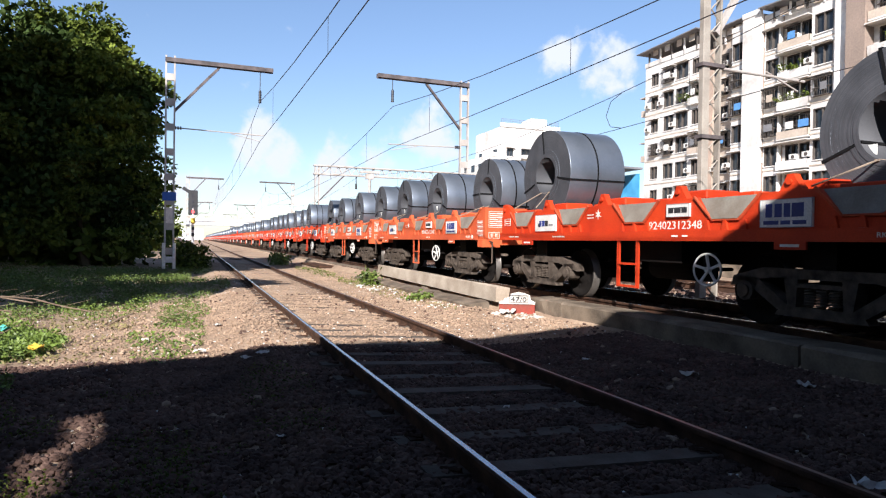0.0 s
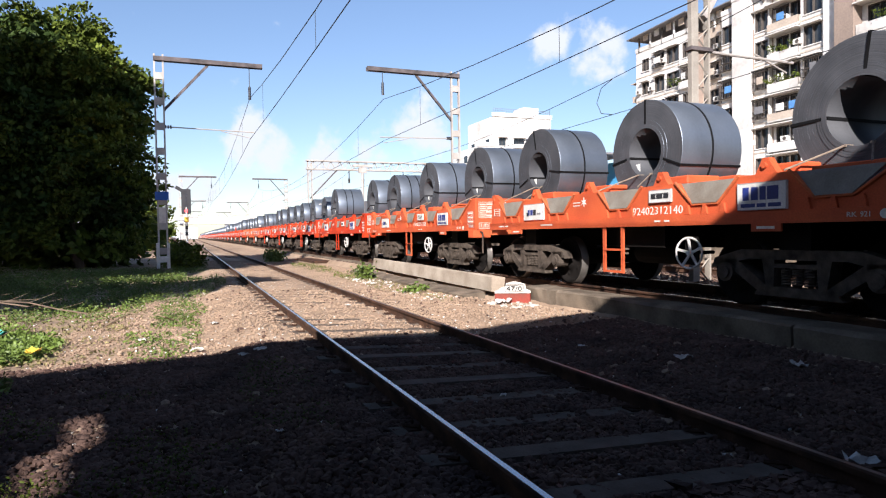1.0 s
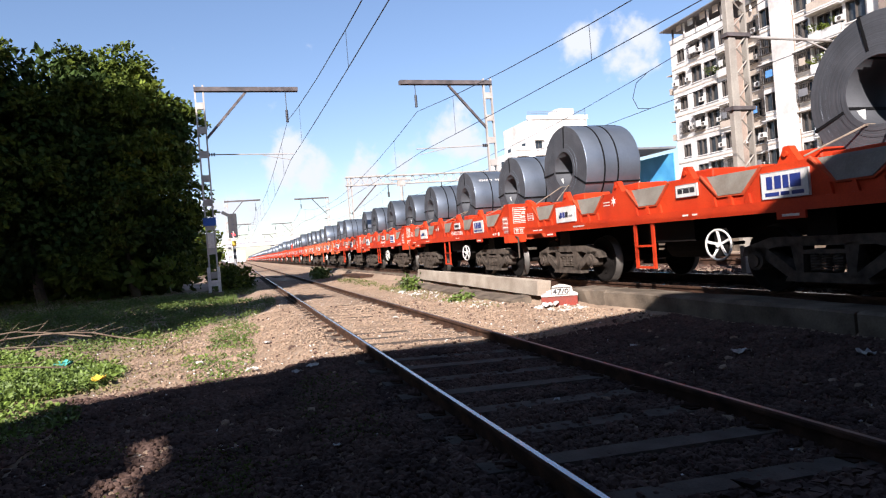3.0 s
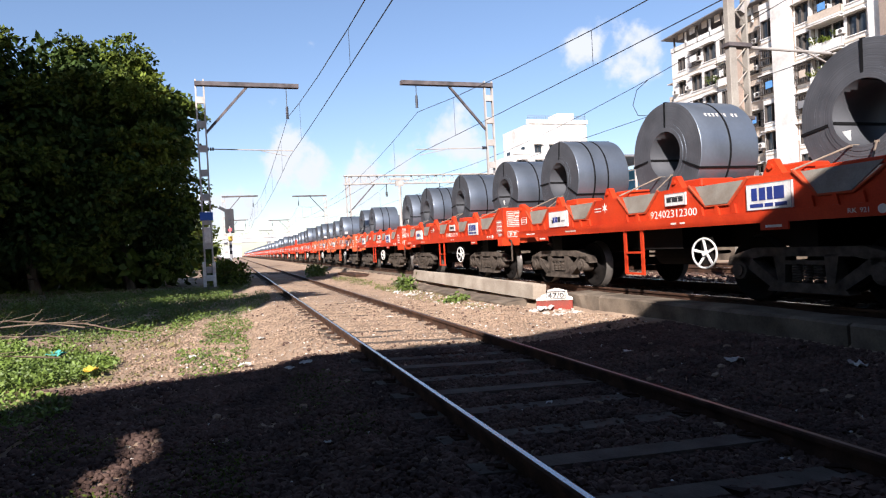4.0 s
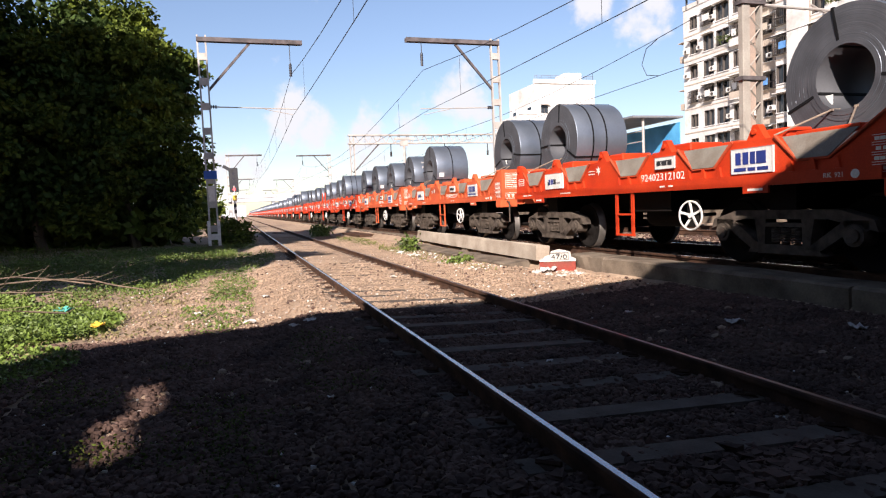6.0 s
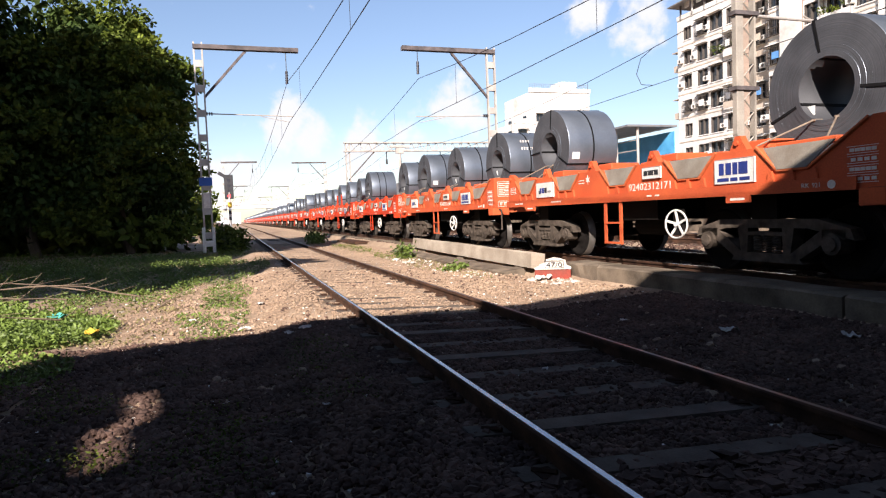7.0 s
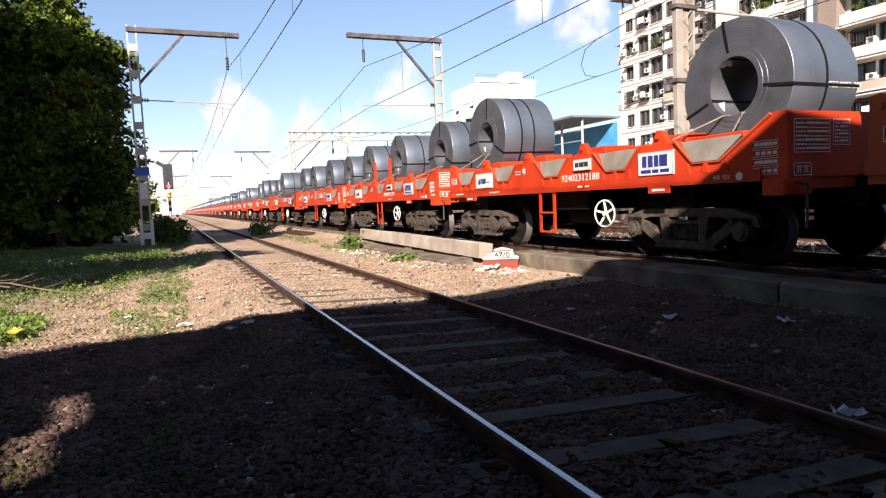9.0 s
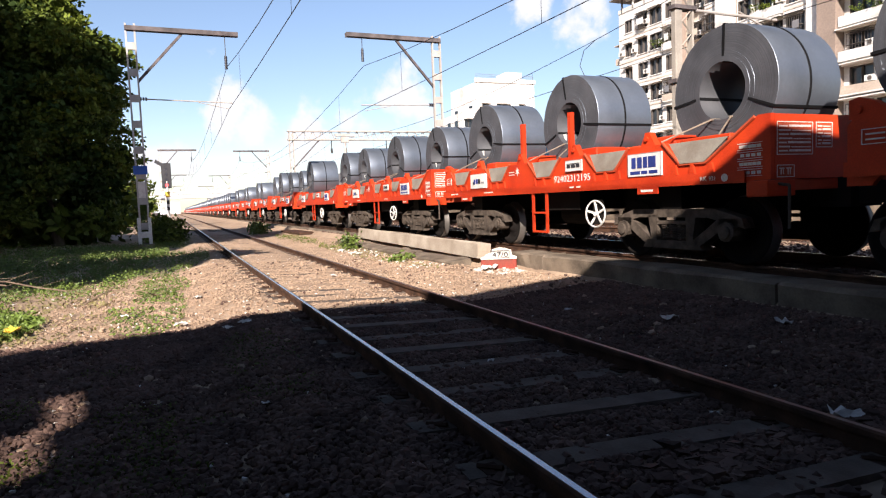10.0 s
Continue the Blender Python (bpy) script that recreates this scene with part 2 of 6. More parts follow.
SIGN_BLUE = material("sign_blue", (0.02, 0.10, 0.42), 0.5, tint=(0.02, 0.08, 0.34), bump=0.0)
YELLOW = material("yellow_plastic", (0.75, 0.50, 0.05), 0.55, tint=(0.6, 0.38, 0.05), scale=6)
TEAL = material("teal_plastic", (0.08, 0.42, 0.36), 0.5, tint=(0.05, 0.3, 0.27), scale=6)
PAPER = material("litter_white", (0.68, 0.66, 0.62), 0.8, tint=(0.45, 0.42, 0.38), scale=8, spread=0.3)
SLAB = material("slab_concrete", (0.45, 0.385, 0.31), 0.92, tint=(0.27, 0.215, 0.165), scale=1.6, grain=30, bump=0.3, spec=0.12)
STONE_RED = material("stone_red_paint", (0.27, 0.045, 0.03), 0.85, tint=(0.17, 0.05, 0.035), scale=6, grain=50, bump=0.3)
STONE_WHITE = material("stone_whitewash", (0.66, 0.63, 0.58), 0.9, tint=(0.40, 0.35, 0.30), scale=6, grain=50, bump=0.35)
# distance haze painted as a pale bluish surface colour
HAZE = material("far_works_haze", (0.55, 0.57, 0.60), 0.9, tint=(0.45, 0.48, 0.52), scale=0.05, grain=1, bump=0.0)
GLOW_RED = bpy.data.materials.new("signal_red_lamp")
GLOW_RED.use_nodes = True
GLOW_RED.node_tree.nodes["Principled BSDF"].inputs["Emission Color"].default_value = (1, 0.03, 0.03, 1)
GLOW_RED.node_tree.nodes["Principled BSDF"].inputs["Emission Strength"].default_value = 6.0
GLOW_RED.node_tree.nodes["Principled BSDF"].inputs["Base Color"].default_value = (0.4, 0.01, 0.01, 1)


# ---- mesh helpers ----
def box(bm, x0, x1, y0, y1, z0, z1):
    v = [bm.verts.new(p) for p in ((x0, y0, z0), (x1, y0, z0), (x1, y1, z0), (x0, y1, z0), (x0, y0, z1), (x1, y0, z1), (x1, y1, z1), (x0, y1, z1))]
    for f in ((3, 2, 1, 0), (4, 5, 6, 7), (0, 1, 5, 4), (1, 2, 6, 5), (2, 3, 7, 6), (3, 0, 4, 7)):
        bm.faces.new([v[i] for i in f])
    return bm


def boxes(*sizes):
    bm = bmesh.new()
    for s in sizes:
        box(bm, *s)
    return bm


def prism(bm, outline, x0, x1):
    """An outline in (y, z) drawn out from x0 to x1."""
    a = [bm.verts.new((x0, y, z)) for y, z in outline]
    b = [bm.verts.new((x1, y, z)) for y, z in outline]
    n = len(a)
    caps = [bm.faces.new(a), bm.faces.new(b[::-1])]
    for i in range(n):
        bm.faces.new((a[i], b[i], b[(i + 1) % n], a[(i + 1) % n])[::-1])
    bmesh.ops.recalc_face_normals(bm, faces=bm.faces[:])
    return bm


def rod(bm, p0, p1, r0, r1=None, seg=8):
    """A round bar between two points, with caps."""
    p0, p1 = Vector(p0), Vector(p1)
    r1 = r0 if r1 is None else r1
    way = (p1 - p0).normalized()
    side = way.orthogonal().normalized()
    up = way.cross(side)
    ra, rb = [], []
    for i in range(seg):
        a = math.tau * i / seg
        q = side * math.cos(a) + up * math.sin(a)
        ra.append(bm.verts.new(p0 + q * r0)), rb.append(bm.verts.new(p1 + q * r1))
    for i in range(seg):
        j = (i + 1) % seg
        bm.faces.new((ra[i], ra[j], rb[j], rb[i]))
    bm.faces.new(ra[::-1]), bm.faces.new(rb)
    return bm


def bar(bm, p0, p1, w, h):
    """A straight bar of rectangular section between two points."""
    p0, p1 = Vector(p0), Vector(p1)
    way = (p1 - p0).normalized()
    side = way.cross(Vector((0, 0, 1)))
    side = side.normalized() if side.length > 1e-4 else Vector((1, 0, 0))
    up = side.cross(way)
    rings = []
    for p in (p0, p1):
        rings.append([bm.verts.new(p + side * (sx * w / 2) + up * (sz * h / 2)) for sx, sz in ((-1, -1), (1, -1), (1, 1), (-1, 1))])
    a, b = rings
    for i in range(4):
        j = (i + 1) % 4
        bm.faces.new((a[i], a[j], b[j], b[i]))
    bm.faces.new(a[::-1]), bm.faces.new(b)
    return bm


def lathe(bm, profile, seg=48, closed=True):
    """A profile of (x, radius) turned about the x axis; closed joins its last point to its first."""
    rings = []
    for x, r in profile:
        rings.append([bm.verts.new((x, r * math.cos(math.tau * i / seg), r * math.sin(math.tau * i / seg))) for i in range(seg)])
    pairs = list(zip(rings, rings[1:])) + ([(rings[-1], rings[0])] if closed else [])
    for a, b in pairs:
        for i in range(seg):
            j = (i + 1) % seg
            f = bm.faces.new((a[i], a[j], b[j], b[i]))
            f.smooth = True
    bmesh.ops.recalc_face_normals(bm, faces=bm.faces[:])
    return bm


def tube(bm, points, r, seg=5):
    """One bent round bar through all the points."""
    points = [Vector(p) for p in points]
    rings = []
    for i, p in enumerate(points):
        way = (points[min(i + 1, len(points) - 1)] - points[max(i - 1, 0)]).normalized()
        side = way.orthogonal().normalized() if abs(way.x) > 0.9 else way.cross(Vector((1, 0, 0))).normalized()
        up = way.cross(side)
        rings.append([bm.verts.new(p + (side * math.cos(math.tau * k / seg) + up * math.sin(math.tau * k / seg)) * r) for k in range(seg)])
    for a, b in zip(rings, rings[1:]):
        for k in range(seg):
            bm.faces.new((a[k], a[(k + 1) % seg], b[(k + 1) % seg], b[k]))
    bm.faces.new(rings[0][::-1]), bm.faces.new(rings[-1])
    return bm


def bevelled(bm, width=0.01, segments=1):
    bmesh.ops.bevel(bm, geom=bm.edges[:], offset=width, segments=segments, affect="EDGES", clamp_overlap=True)
    return bm


def mesh_of(name, bm, *mats):
    me = bpy.data.meshes.new(name)
    bm.to_mesh(me)
    bm.free()
    for m in mats:
        me.materials.append(m)
    return me


def part(name, bm, mat, parent=None, label="", at=None):
    """One mesh object, under a thing where one is given."""
    me = bm if isinstance(bm, bpy.types.Mesh) else mesh_of(name, bm, mat)
    ob = new(name, me)
    if parent:
        ob.parent = parent
    if at is not None:
        ob.matrix_basis = at
    return tagged(ob, label)


def thing(name, label, category, at=None, group="", kind=""):
    ob = new(name)
    ob.empty_display_size = 0.2
    if at is not None:
        ob.matrix_basis = at
    return tagged(ob, label, category, group, kind)


def lettering(name, words, size, mat, parent, at, wide=None):
    """Words in the built-in font as a flat mesh, standing in the plane of the pose, from its origin to the right."""
    cu = bpy.data.curves.new(name, "FONT")
    cu.body, cu.size, cu.extrude, cu.resolution_u = words, size, 0.002, 2
    tmp = bpy.data.objects.new(name, cu)
    scene.collection.objects.link(tmp)
    bpy.context.view_layer.update()
    me = bpy.data.meshes.new_from_object(tmp.evaluated_get(bpy.context.evaluated_depsgraph_get()))
    bpy.data.objects.remove(tmp)
    xs = [v.co.x for v in me.vertices]
    if wide and xs:
        k = wide / (max(xs) - min(xs))
        for v in me.vertices:
            v.co.x *= k
    me.materials.clear()
    me.materials.append(mat)
    return part(name, me, mat, parent, at=at)


def cloud_mesh(name, verts, faces, mat, smooth=False):
    me = bpy.data.meshes.new(name)
    me.from_pydata(verts, [], faces)
    me.materials.append(mat)
    return me


# ---- ground ----
rng = np.random.default_rng(7)
TRACK_X, TRAIN_X, GAUGE = 0.87, 6.17, 1.743
RAIL_Z = 0.165


def steps(*runs):
    out = []
    for a, b, d in runs:
        out += list(np.arange(a, b - 1e-6, d))
    return out + [runs[-1][1]]


def ground_height(x, y):
    h = -0.21 + 0.02 * noise.noise((x * 0.7, y * 0.7, 0)) + 0.018 * noise.noise((x * 3.1, y * 3.1, 4))
    bed = max(0.0, 1 - max(0.0, abs(x - TRACK_X) - 1.45) / 0.7)
    h += bed * bed * (3 - 2 * bed) * (0.062 - 0.0488 * x)
    # dust buries the sleepers farther along, and the slab lies over a hollow
    if y > 6.5:
        dust = min((y - 6.5) / 2.5, 1.0)
        if min(abs(x), abs(x - GAUGE)) < 0.2:
            dust *= 0.3
        h += bed * dust * (0.040 + 0.014 * noise.noise((x * 1.3, y * 1.3, 6)))
    if 3.95 < x < 4.75 and 10.8 < y < 20.6:
        h -= 0.16 * min((x - 3.95) / 0.25, 1.0) * min((y - 10.8) / 0.5, (20.6 - y) / 0.8, 1.0)
    if x < -3:
        h += 0.03 * min(-3 - x, 6) + 0.05 * noise.noise((x * 0.5, y * 0.5, 9))
    if x > 4.62:
        h = -0.02 + 0.02 * noise.noise((x * 2, y * 2, 2))
    elif x > 3.0:
        h += 0.05 * (x - 3.0) / 1.6
    return h


xs = steps((-3000, -200, 400), (-200, -30, 20), (-30, -8, 1.5), (-8, 4.6, 0.14), (4.64, 12, 0.5), (12, 40, 4), (40, 200, 20), (200, 3000, 400))
ys = steps((-600, -40, 80), (-40, 0, 3), (0, 16, 0.14), (16, 40, 0.4), (40, 120, 2), (120, 400, 20), (400, 4500, 400))
gv = [(x, y, ground_height(x, y)) for y in ys for x in xs]
nx = len(xs)
gf = [(j * nx + i, j * nx + i + 1, (j + 1) * nx + i + 1, (j + 1) * nx + i) for j in range(len(ys) - 1) for i in range(nx - 1)]
ground = new("ground", cloud_mesh("ground", gv, gf, EARTH))
for p in ground.data.polygons:
    p.use_smooth = True
tagged(ground, "brown trodden earth and stone dust beside railway tracks", "ground", kind="structure")


# ---- tracks ----
def rail_profile():
    head, web, foot = 0.034, 0.009, 0.07
    return [(-foot, -0.165), (foot, -0.165), (foot, -0.152), (web, -0.135), (web, -0.045), (head, -0.036), (head, -0.008), (head - 0.008, -0.001), (0.017, 0), (-0.015, 0), (-head + 0.008, -0.001),
            (-head, -0.008), (-head, -0.036), (-web, -0.045), (-web, -0.135), (-foot, -0.152)]


def rail(parent, x, z, y0, y1, top):
    prof = rail_profile()
    n = len(prof)
    cuts = [y0, *[y for y in (5, 10, 20, 40, 80, 160, 320) if y0 < y < y1], y1]
    bm = bmesh.new()
    rings = [[bm.verts.new((x + u, y, z + w)) for u, w in prof] for y in cuts]
    for a, b in zip(rings, rings[1:]):
        for i in range(n):
            f = bm.faces.new((a[i], a[(i + 1) % n], b[(i + 1) % n], b[i]))
            f.material_index = 1 if i == 8 else 0
    bm.faces.new(rings[0]), bm.faces.new(rings[-1][::-1])
    bmesh.ops.recalc_face_normals(bm, faces=bm.faces[:])
    return part("rail", mesh_of("rail", bm, RAIL_RUST, top), None, parent)


def sleeper_mesh(length=2.2):
    bm = bmesh.new()
    prism(bm, [(-0.125, -0.2), (0.125, -0.2), (0.088, 0), (-0.088, 0)], -length / 2, length / 2)
    return mesh_of("sleeper", bm, SLEEPER)


def clip_mesh():
    bm = bmesh.new()
    for s in (-1, 1):
        box(bm, s * 0.095 - 0.045, s * 0.095 + 0.045, -0.06, 0.06, 0, 0.042)
        rod(bm, (s * 0.06, -0.05, 0.055), (s * 0.14, 0.05, 0.045), 0.014, seg=5)
    return mesh_of("rail_clip", bm, RAIL_RUST)


SLEEPERS, CLIPS = sleeper_mesh(), clip_mesh()
near_track = thing("track_near", "worn broad gauge track with rusty rails on concrete sleepers", "railway track", kind="structure")
CANT = -0.085
rail(near_track, 0.0, 0.0, -40, 700, RAIL_TOP)
rail(near_track, GAUGE, CANT, -40, 700, RAIL_WORN)
for k in range(110):
    y = -4 + 0.63 * k
    part("sleeper", SLEEPERS, None, near_track, at=pose(TRACK_X + rng.uniform(-0.02, 0.02), y, -0.158 + rng.uniform(-0.010, 0.006), 0, 2.8, rng.uniform(-1.5, 1.5)))
    if y < 26:
        for x, z in ((0, -0.152), (GAUGE, -0.150 + CANT)):
            part("rail_clip", CLIPS, None, near_track, at=pose(x, y, z))
train_track = thing("track_train", "straight broad gauge track under the goods train", "railway track", kind="structure")
for s in (-1, 1):
    rail(train_track, TRAIN_X + s * GAUGE / 2, RAIL_Z, -120, 700, RAIL_TOP)
for k in range(96):
    part("sleeper", SLEEPERS, None, train_track, at=pose(TRAIN_X, -6 + 0.63 * k, 0.0))
far_track = thing("track_far", "sunlit track beyond the goods train", "railway track", kind="structure")
for s in (-1, 1):
    rail(far_track, 11.5 + s * GAUGE / 2, RAIL_Z, -60, 700, RAIL_TOP)
for k in range(70):
    part("sleeper", SLEEPERS, None, far_track, at=pose(11.5, -4 + 0.63 * k, 0.0))

# low concrete kerb along the train's track, with one slab fallen outwards
kerb = thing("kerb", "low weathered concrete kerb wall along the track", "kerb", kind="structure")


def slab(length, h=0.30, w=0.42, seed=1):
    bm = bmesh.new()
    r = random.Random(seed)
    n = 7
    rings = []
    for i in range(n + 1):
        y = length * i / n
        j = lambda: r.uniform(-0.012, 0.012)
        rings.append([bm.verts.new(p) for p in ((0 + j(), y, 0), (-0.01 + j(), y, h - 0.03 + j()), (0.03 + j(), y, h + j()), (w, y, h + j()), (w, y, 0))])
    for a, b in zip(rings, rings[1:]):
        for i in range(5):
            bm.faces.new((a[i], a[(i + 1) % 5], b[(i + 1) % 5], b[i]))
    bm.faces.new(rings[0][::-1]), bm.faces.new(rings[-1])
    bmesh.ops.recalc_face_normals(bm, faces=bm.faces[:])
    return bm


for k, (y0, ln) in enumerate(((-14.0, 4.6), (-9.37, 4.6), (-4.74, 4.6), (-0.11, 4.6), (4.52, 4.6), (9.15, 1.1))):
    part("kerb_block", slab(ln, 0.34, 0.5, k), CONCRETE, kerb, at=pose(4.5, y0, -0.22))
for k, (y0, ln) in enumerate(((11.3, 2.7), (14.1, 3.4), (17.6, 3.6))):
    part("kerb_block", slab(ln, 0.19, 0.45, 20 + k), CONCRETE, kerb, at=pose(3.72 + 0.04 * k, y0, -0.29, 0, -4, 0.8))
for k in range(10):
    part("kerb_block", slab(4.6, 0.2, 0.35, 40 + k), CONCRETE, kerb, at=pose(4.75, 21.5 + 4.65 * k, -0.16))
tipped = part("concrete_slab", slab(9.4, 0.33, 0.30, 70), SLAB, None, at=pose(4.40, 11.5, -0.09, 0.5, 7, -0.4))
for k, y in enumerate((12.0, 15.8, 19.6)):
    prop = part("concrete_lump", slab(0.35, 0.26, 0.34, 90 + k), CONCRETE, None, at=pose(4.42, y, -0.36))
    tagged(prop, "broken concrete lump under the tilted slab", "rubble", group="lumps under the slab")
tagged(tipped, "long tilted concrete slab lying on the broken kerb", "slab")
lid = part("concrete_cover", boxes((-0.35, 0.35, -2.2, 2.2, 0, 0.10)), RAIL_RUST, None, at=pose(4.2, 31.0, -0.14, 0, 0, 2))
tagged(lid, "rusty brown trench cover lying beside the track", "cover")

# kilometre stone
stone = thing("hectometre_stone", "red and white painted trackside distance stone marked 47/0", "marker stone", pose(4.18, 10.15, -0.22, 0, 0, -27))
bm = bmesh.new()
prism(bm, [(-0.14, 0), (0.18, 0), (0.17, 0.23), (-0.13, 0.23)], -0.33, 0.33)
part("base", bevelled(bm, 0.012), STONE_RED, stone, "red painted base")
bm = bmesh.new()
lo = [(-0.33, 0.23), (0.33, 0.23), (0.335, 0.27), (0.25, 0.31), (0.235, 0.40), (0.14, 0.43), (0.02, 0.455), (-0.11, 0.42), (-0.15, 0.35), (-0.23, 0.33), (-0.26, 0.28), (-0.335, 0.265)]
fr = [bm.verts.new((x, -0.145 + 0.02 * (z > 0.3), z)) for x, z in lo]
bk = [bm.verts.new((x * 0.9, 0.17 - 0.05 * (z > 0.3), z - 0.02 * (z > 0.3))) for x, z in lo]
bm.faces.new(fr), bm.faces.new(bk[::-1])
for i in range(len(lo)):
    bm.faces.new((fr[i], bk[i], bk[(i + 1) % len(lo)], fr[(i + 1) % len(lo)]))
bmesh.ops.recalc_face_normals(bm, faces=bm.faces[:])
part("cap", bm, STONE_WHITE, stone, "whitewashed rough top")
bm = boxes((-0.14, 0.2, -0.1352, -0.131, 0.385, 0.393), (-0.14, 0.2, -0.1352, -0.131, 0.255, 0.263), (-0.14, -0.132, -0.1352, -0.131, 0.255, 0.39), (0.192, 0.2, -0.1352, -0.131, 0.255, 0.39))
part("border", bm, BLACK_MARK, stone, at=pose(0, -0.012, 0))
lettering("figures", "47/0", 0.13, BLACK_MARK, stone, pose(-0.12, -0.149, 0.275, 90, 0, 0), 0.29)

# ---- goods train ----
PITCH, SPEED, START = 9.88, 9.692, 2.47
MOVING, ROLLING = [], []
R_WHEEL = 0.43
NOTCH = [1.56 + 1.743 * k for k in range(5)]


def side_outline():
    """The wagon's side in (along, up): a high end, five notches, a low end."""
    pts = [(0.44, 1.05), (0.44, 1.78), (0.60, 1.78), (1.36, 1.31), (1.76, 1.31), (2.06, 1.60)]
    for c in NOTCH[1:]:
        pts += [(c - 0.51, 1.60), (c - 0.20, 1.31), (c + 0.20, 1.31), (c + 0.50, 1.60)]
    return pts + [(9.40, 1.60), (9.46, 1.52), (9.46, 0.94), (9.22, 0.94), (9.14, 1.03), (0.72, 1.03), (0.70, 1.05)]


def side_strip(bm, x0, x1):
    prism(bm, side_outline(), x0, x1)


def plate(name, s0, s1, z0, z1, marks, wagon, label):
    """A white plate on the near side with a dark rim and plain coloured marks: (along, up, width, height, material) in shares."""
    p = part(name, boxes((-1.452, -1.422, s0, s1, z0, z1)), WHITE, wagon, label)
    rim = 0.007
    bm = boxes((-1.456, -1.453, s0, s1, z0, z0 + rim), (-1.456, -1.453, s0, s1, z1 - rim, z1), (-1.456, -1.453, s0, s0 + rim, z0 + rim, z1 - rim), (-1.456, -1.453, s1 - rim, s1, z0 + rim, z1 - rim))
    part("rim", bm, GREY_MARK, p)
    for u, v, w, h, m in marks:
        ya = s1 - (s1 - s0) * (u + w)
        za = z0 + (z1 - z0) * v
        part("mark", boxes((-1.457, -1.4535, ya, ya + (s1 - s0) * w, za, za + (z1 - z0) * h)), m, p)
    return p


def build_bogie(wagon, s, detail=True):
    b = part("bogie", boxes((-0.9, 0.9, -0.22, 0.22, 0.36, 0.62)), UNDER, wagon, "dusty cast steel freight bogie", at=pose(0, s, 0))
    for side in (-1, 1):
        bm = bmesh.new()
        xa, xb = side * 1.02, side * 1.20
        for outline in ([(-1.20, 0.50), (-1.15, 0.66), (-0.74, 0.80), (0.74, 0.80), (1.15, 0.66), (1.20, 0.50), (0.95, 0.57), (0.62, 0.66), (-0.62, 0.66), (-0.95, 0.57)],
                        [(-1.02, 0.60), (-0.80, 0.64), (-0.30, 0.20), (-0.52, 0.20)], [(1.02, 0.60), (0.80, 0.64), (0.30, 0.20), (0.52, 0.20)],
                        [(-0.55, 0.12), (0.55, 0.12), (0.47, 0.26), (-0.47, 0.26)], [(-0.38, 0.25), (-0.28, 0.25), (-0.26, 0.70), (-0.44, 0.70)],
                        [(0.28, 0.25), (0.38, 0.25), (0.44, 0.70), (0.26, 0.70)], [(-0.28, 0.54), (0.28, 0.54), (0.28, 0.60), (-0.28, 0.60)]):
            prism(bm, [(y * 1.02, 0.23 + (z - 0.19) * 0.80) for y, z in outline], min(xa, xb), max(xa, xb))
        part("side_frame", bm, BOGIE, b)
        if not detail or side > 0:
            continue
        for k in (-1, 0, 1):
            coil = [(side * 1.14 + 0.058 * math.cos(j * math.tau / 7), k * 0.15 + 0.058 * math.sin(j * math.tau / 7), 0.305 + 0.0046 * j) for j in range(43)]
            part("spring", tube(bmesh.new(), coil, 0.014, 4), BOGIE, b)
        for e in (-0.97, 0.97):
            bm = bmesh.new()
            rod(bm, (side * 1.02, e, 0.43), (side * 1.24, e, 0.43), 0.125, seg=14)
            rod(bm, (side * 1.24, e, 0.43), (side * 1.27, e, 0.43), 0.08, seg=10)
            box(bm, min(side * 1.05, side * 1.2), max(side * 1.05, side * 1.2), e - 0.15, e + 0.15, 0.49, 0.60)
            part("axle_box", bm, BOGIE, b)
    for e in (-0.97, 0.97):
        bm = bmesh.new()
        for side in (-1, 1):
            x = side * GAUGE / 2
            prof = [(x + side * 0.07, 0.385), (x + side * 0.07, R_WHEEL), (x - side * 0.035, R_WHEEL), (x - side * 0.045, R_WHEEL + 0.028), (x - side * 0.07, R_WHEEL + 0.022),
                    (x - side * 0.07, 0.36), (x - side * 0.01, 0.33), (x - side * 0.02, 0.16), (x - side * 0.09, 0.12), (x - side * 0.09, 0.08), (x + side * 0.09, 0.08), (x + side * 0.09, 0.12),
                    (x + side * 0.02, 0.17), (x + side * 0.02, 0.34)]
            lathe(bm, prof, 40 if detail else 20)
            for k in range(5):
                a = math.tau * k / 5
                rod(bm, (x + side * 0.015, 0.25 * math.cos(a), 0.25 * math.sin(a)), (x + side * 0.03, 0.25 * math.cos(a), 0.25 * math.sin(a)), 0.035, seg=8)
        rod(bm, (-0.95, 0, 0), (0.95, 0, 0), 0.08, seg=12)
        for f in bm.faces:
            r = [math.hypot(v.co.y, v.co.z) for v in f.verts]
            f.material_index = 1 if min(r) > 0.425 else 0
        ws = part("wheelset", mesh_of("wheelset", bm, WHEEL, TREAD), None, b, "steel wheels with bright worn treads", at=pose(0, e, R_WHEEL))
    return b


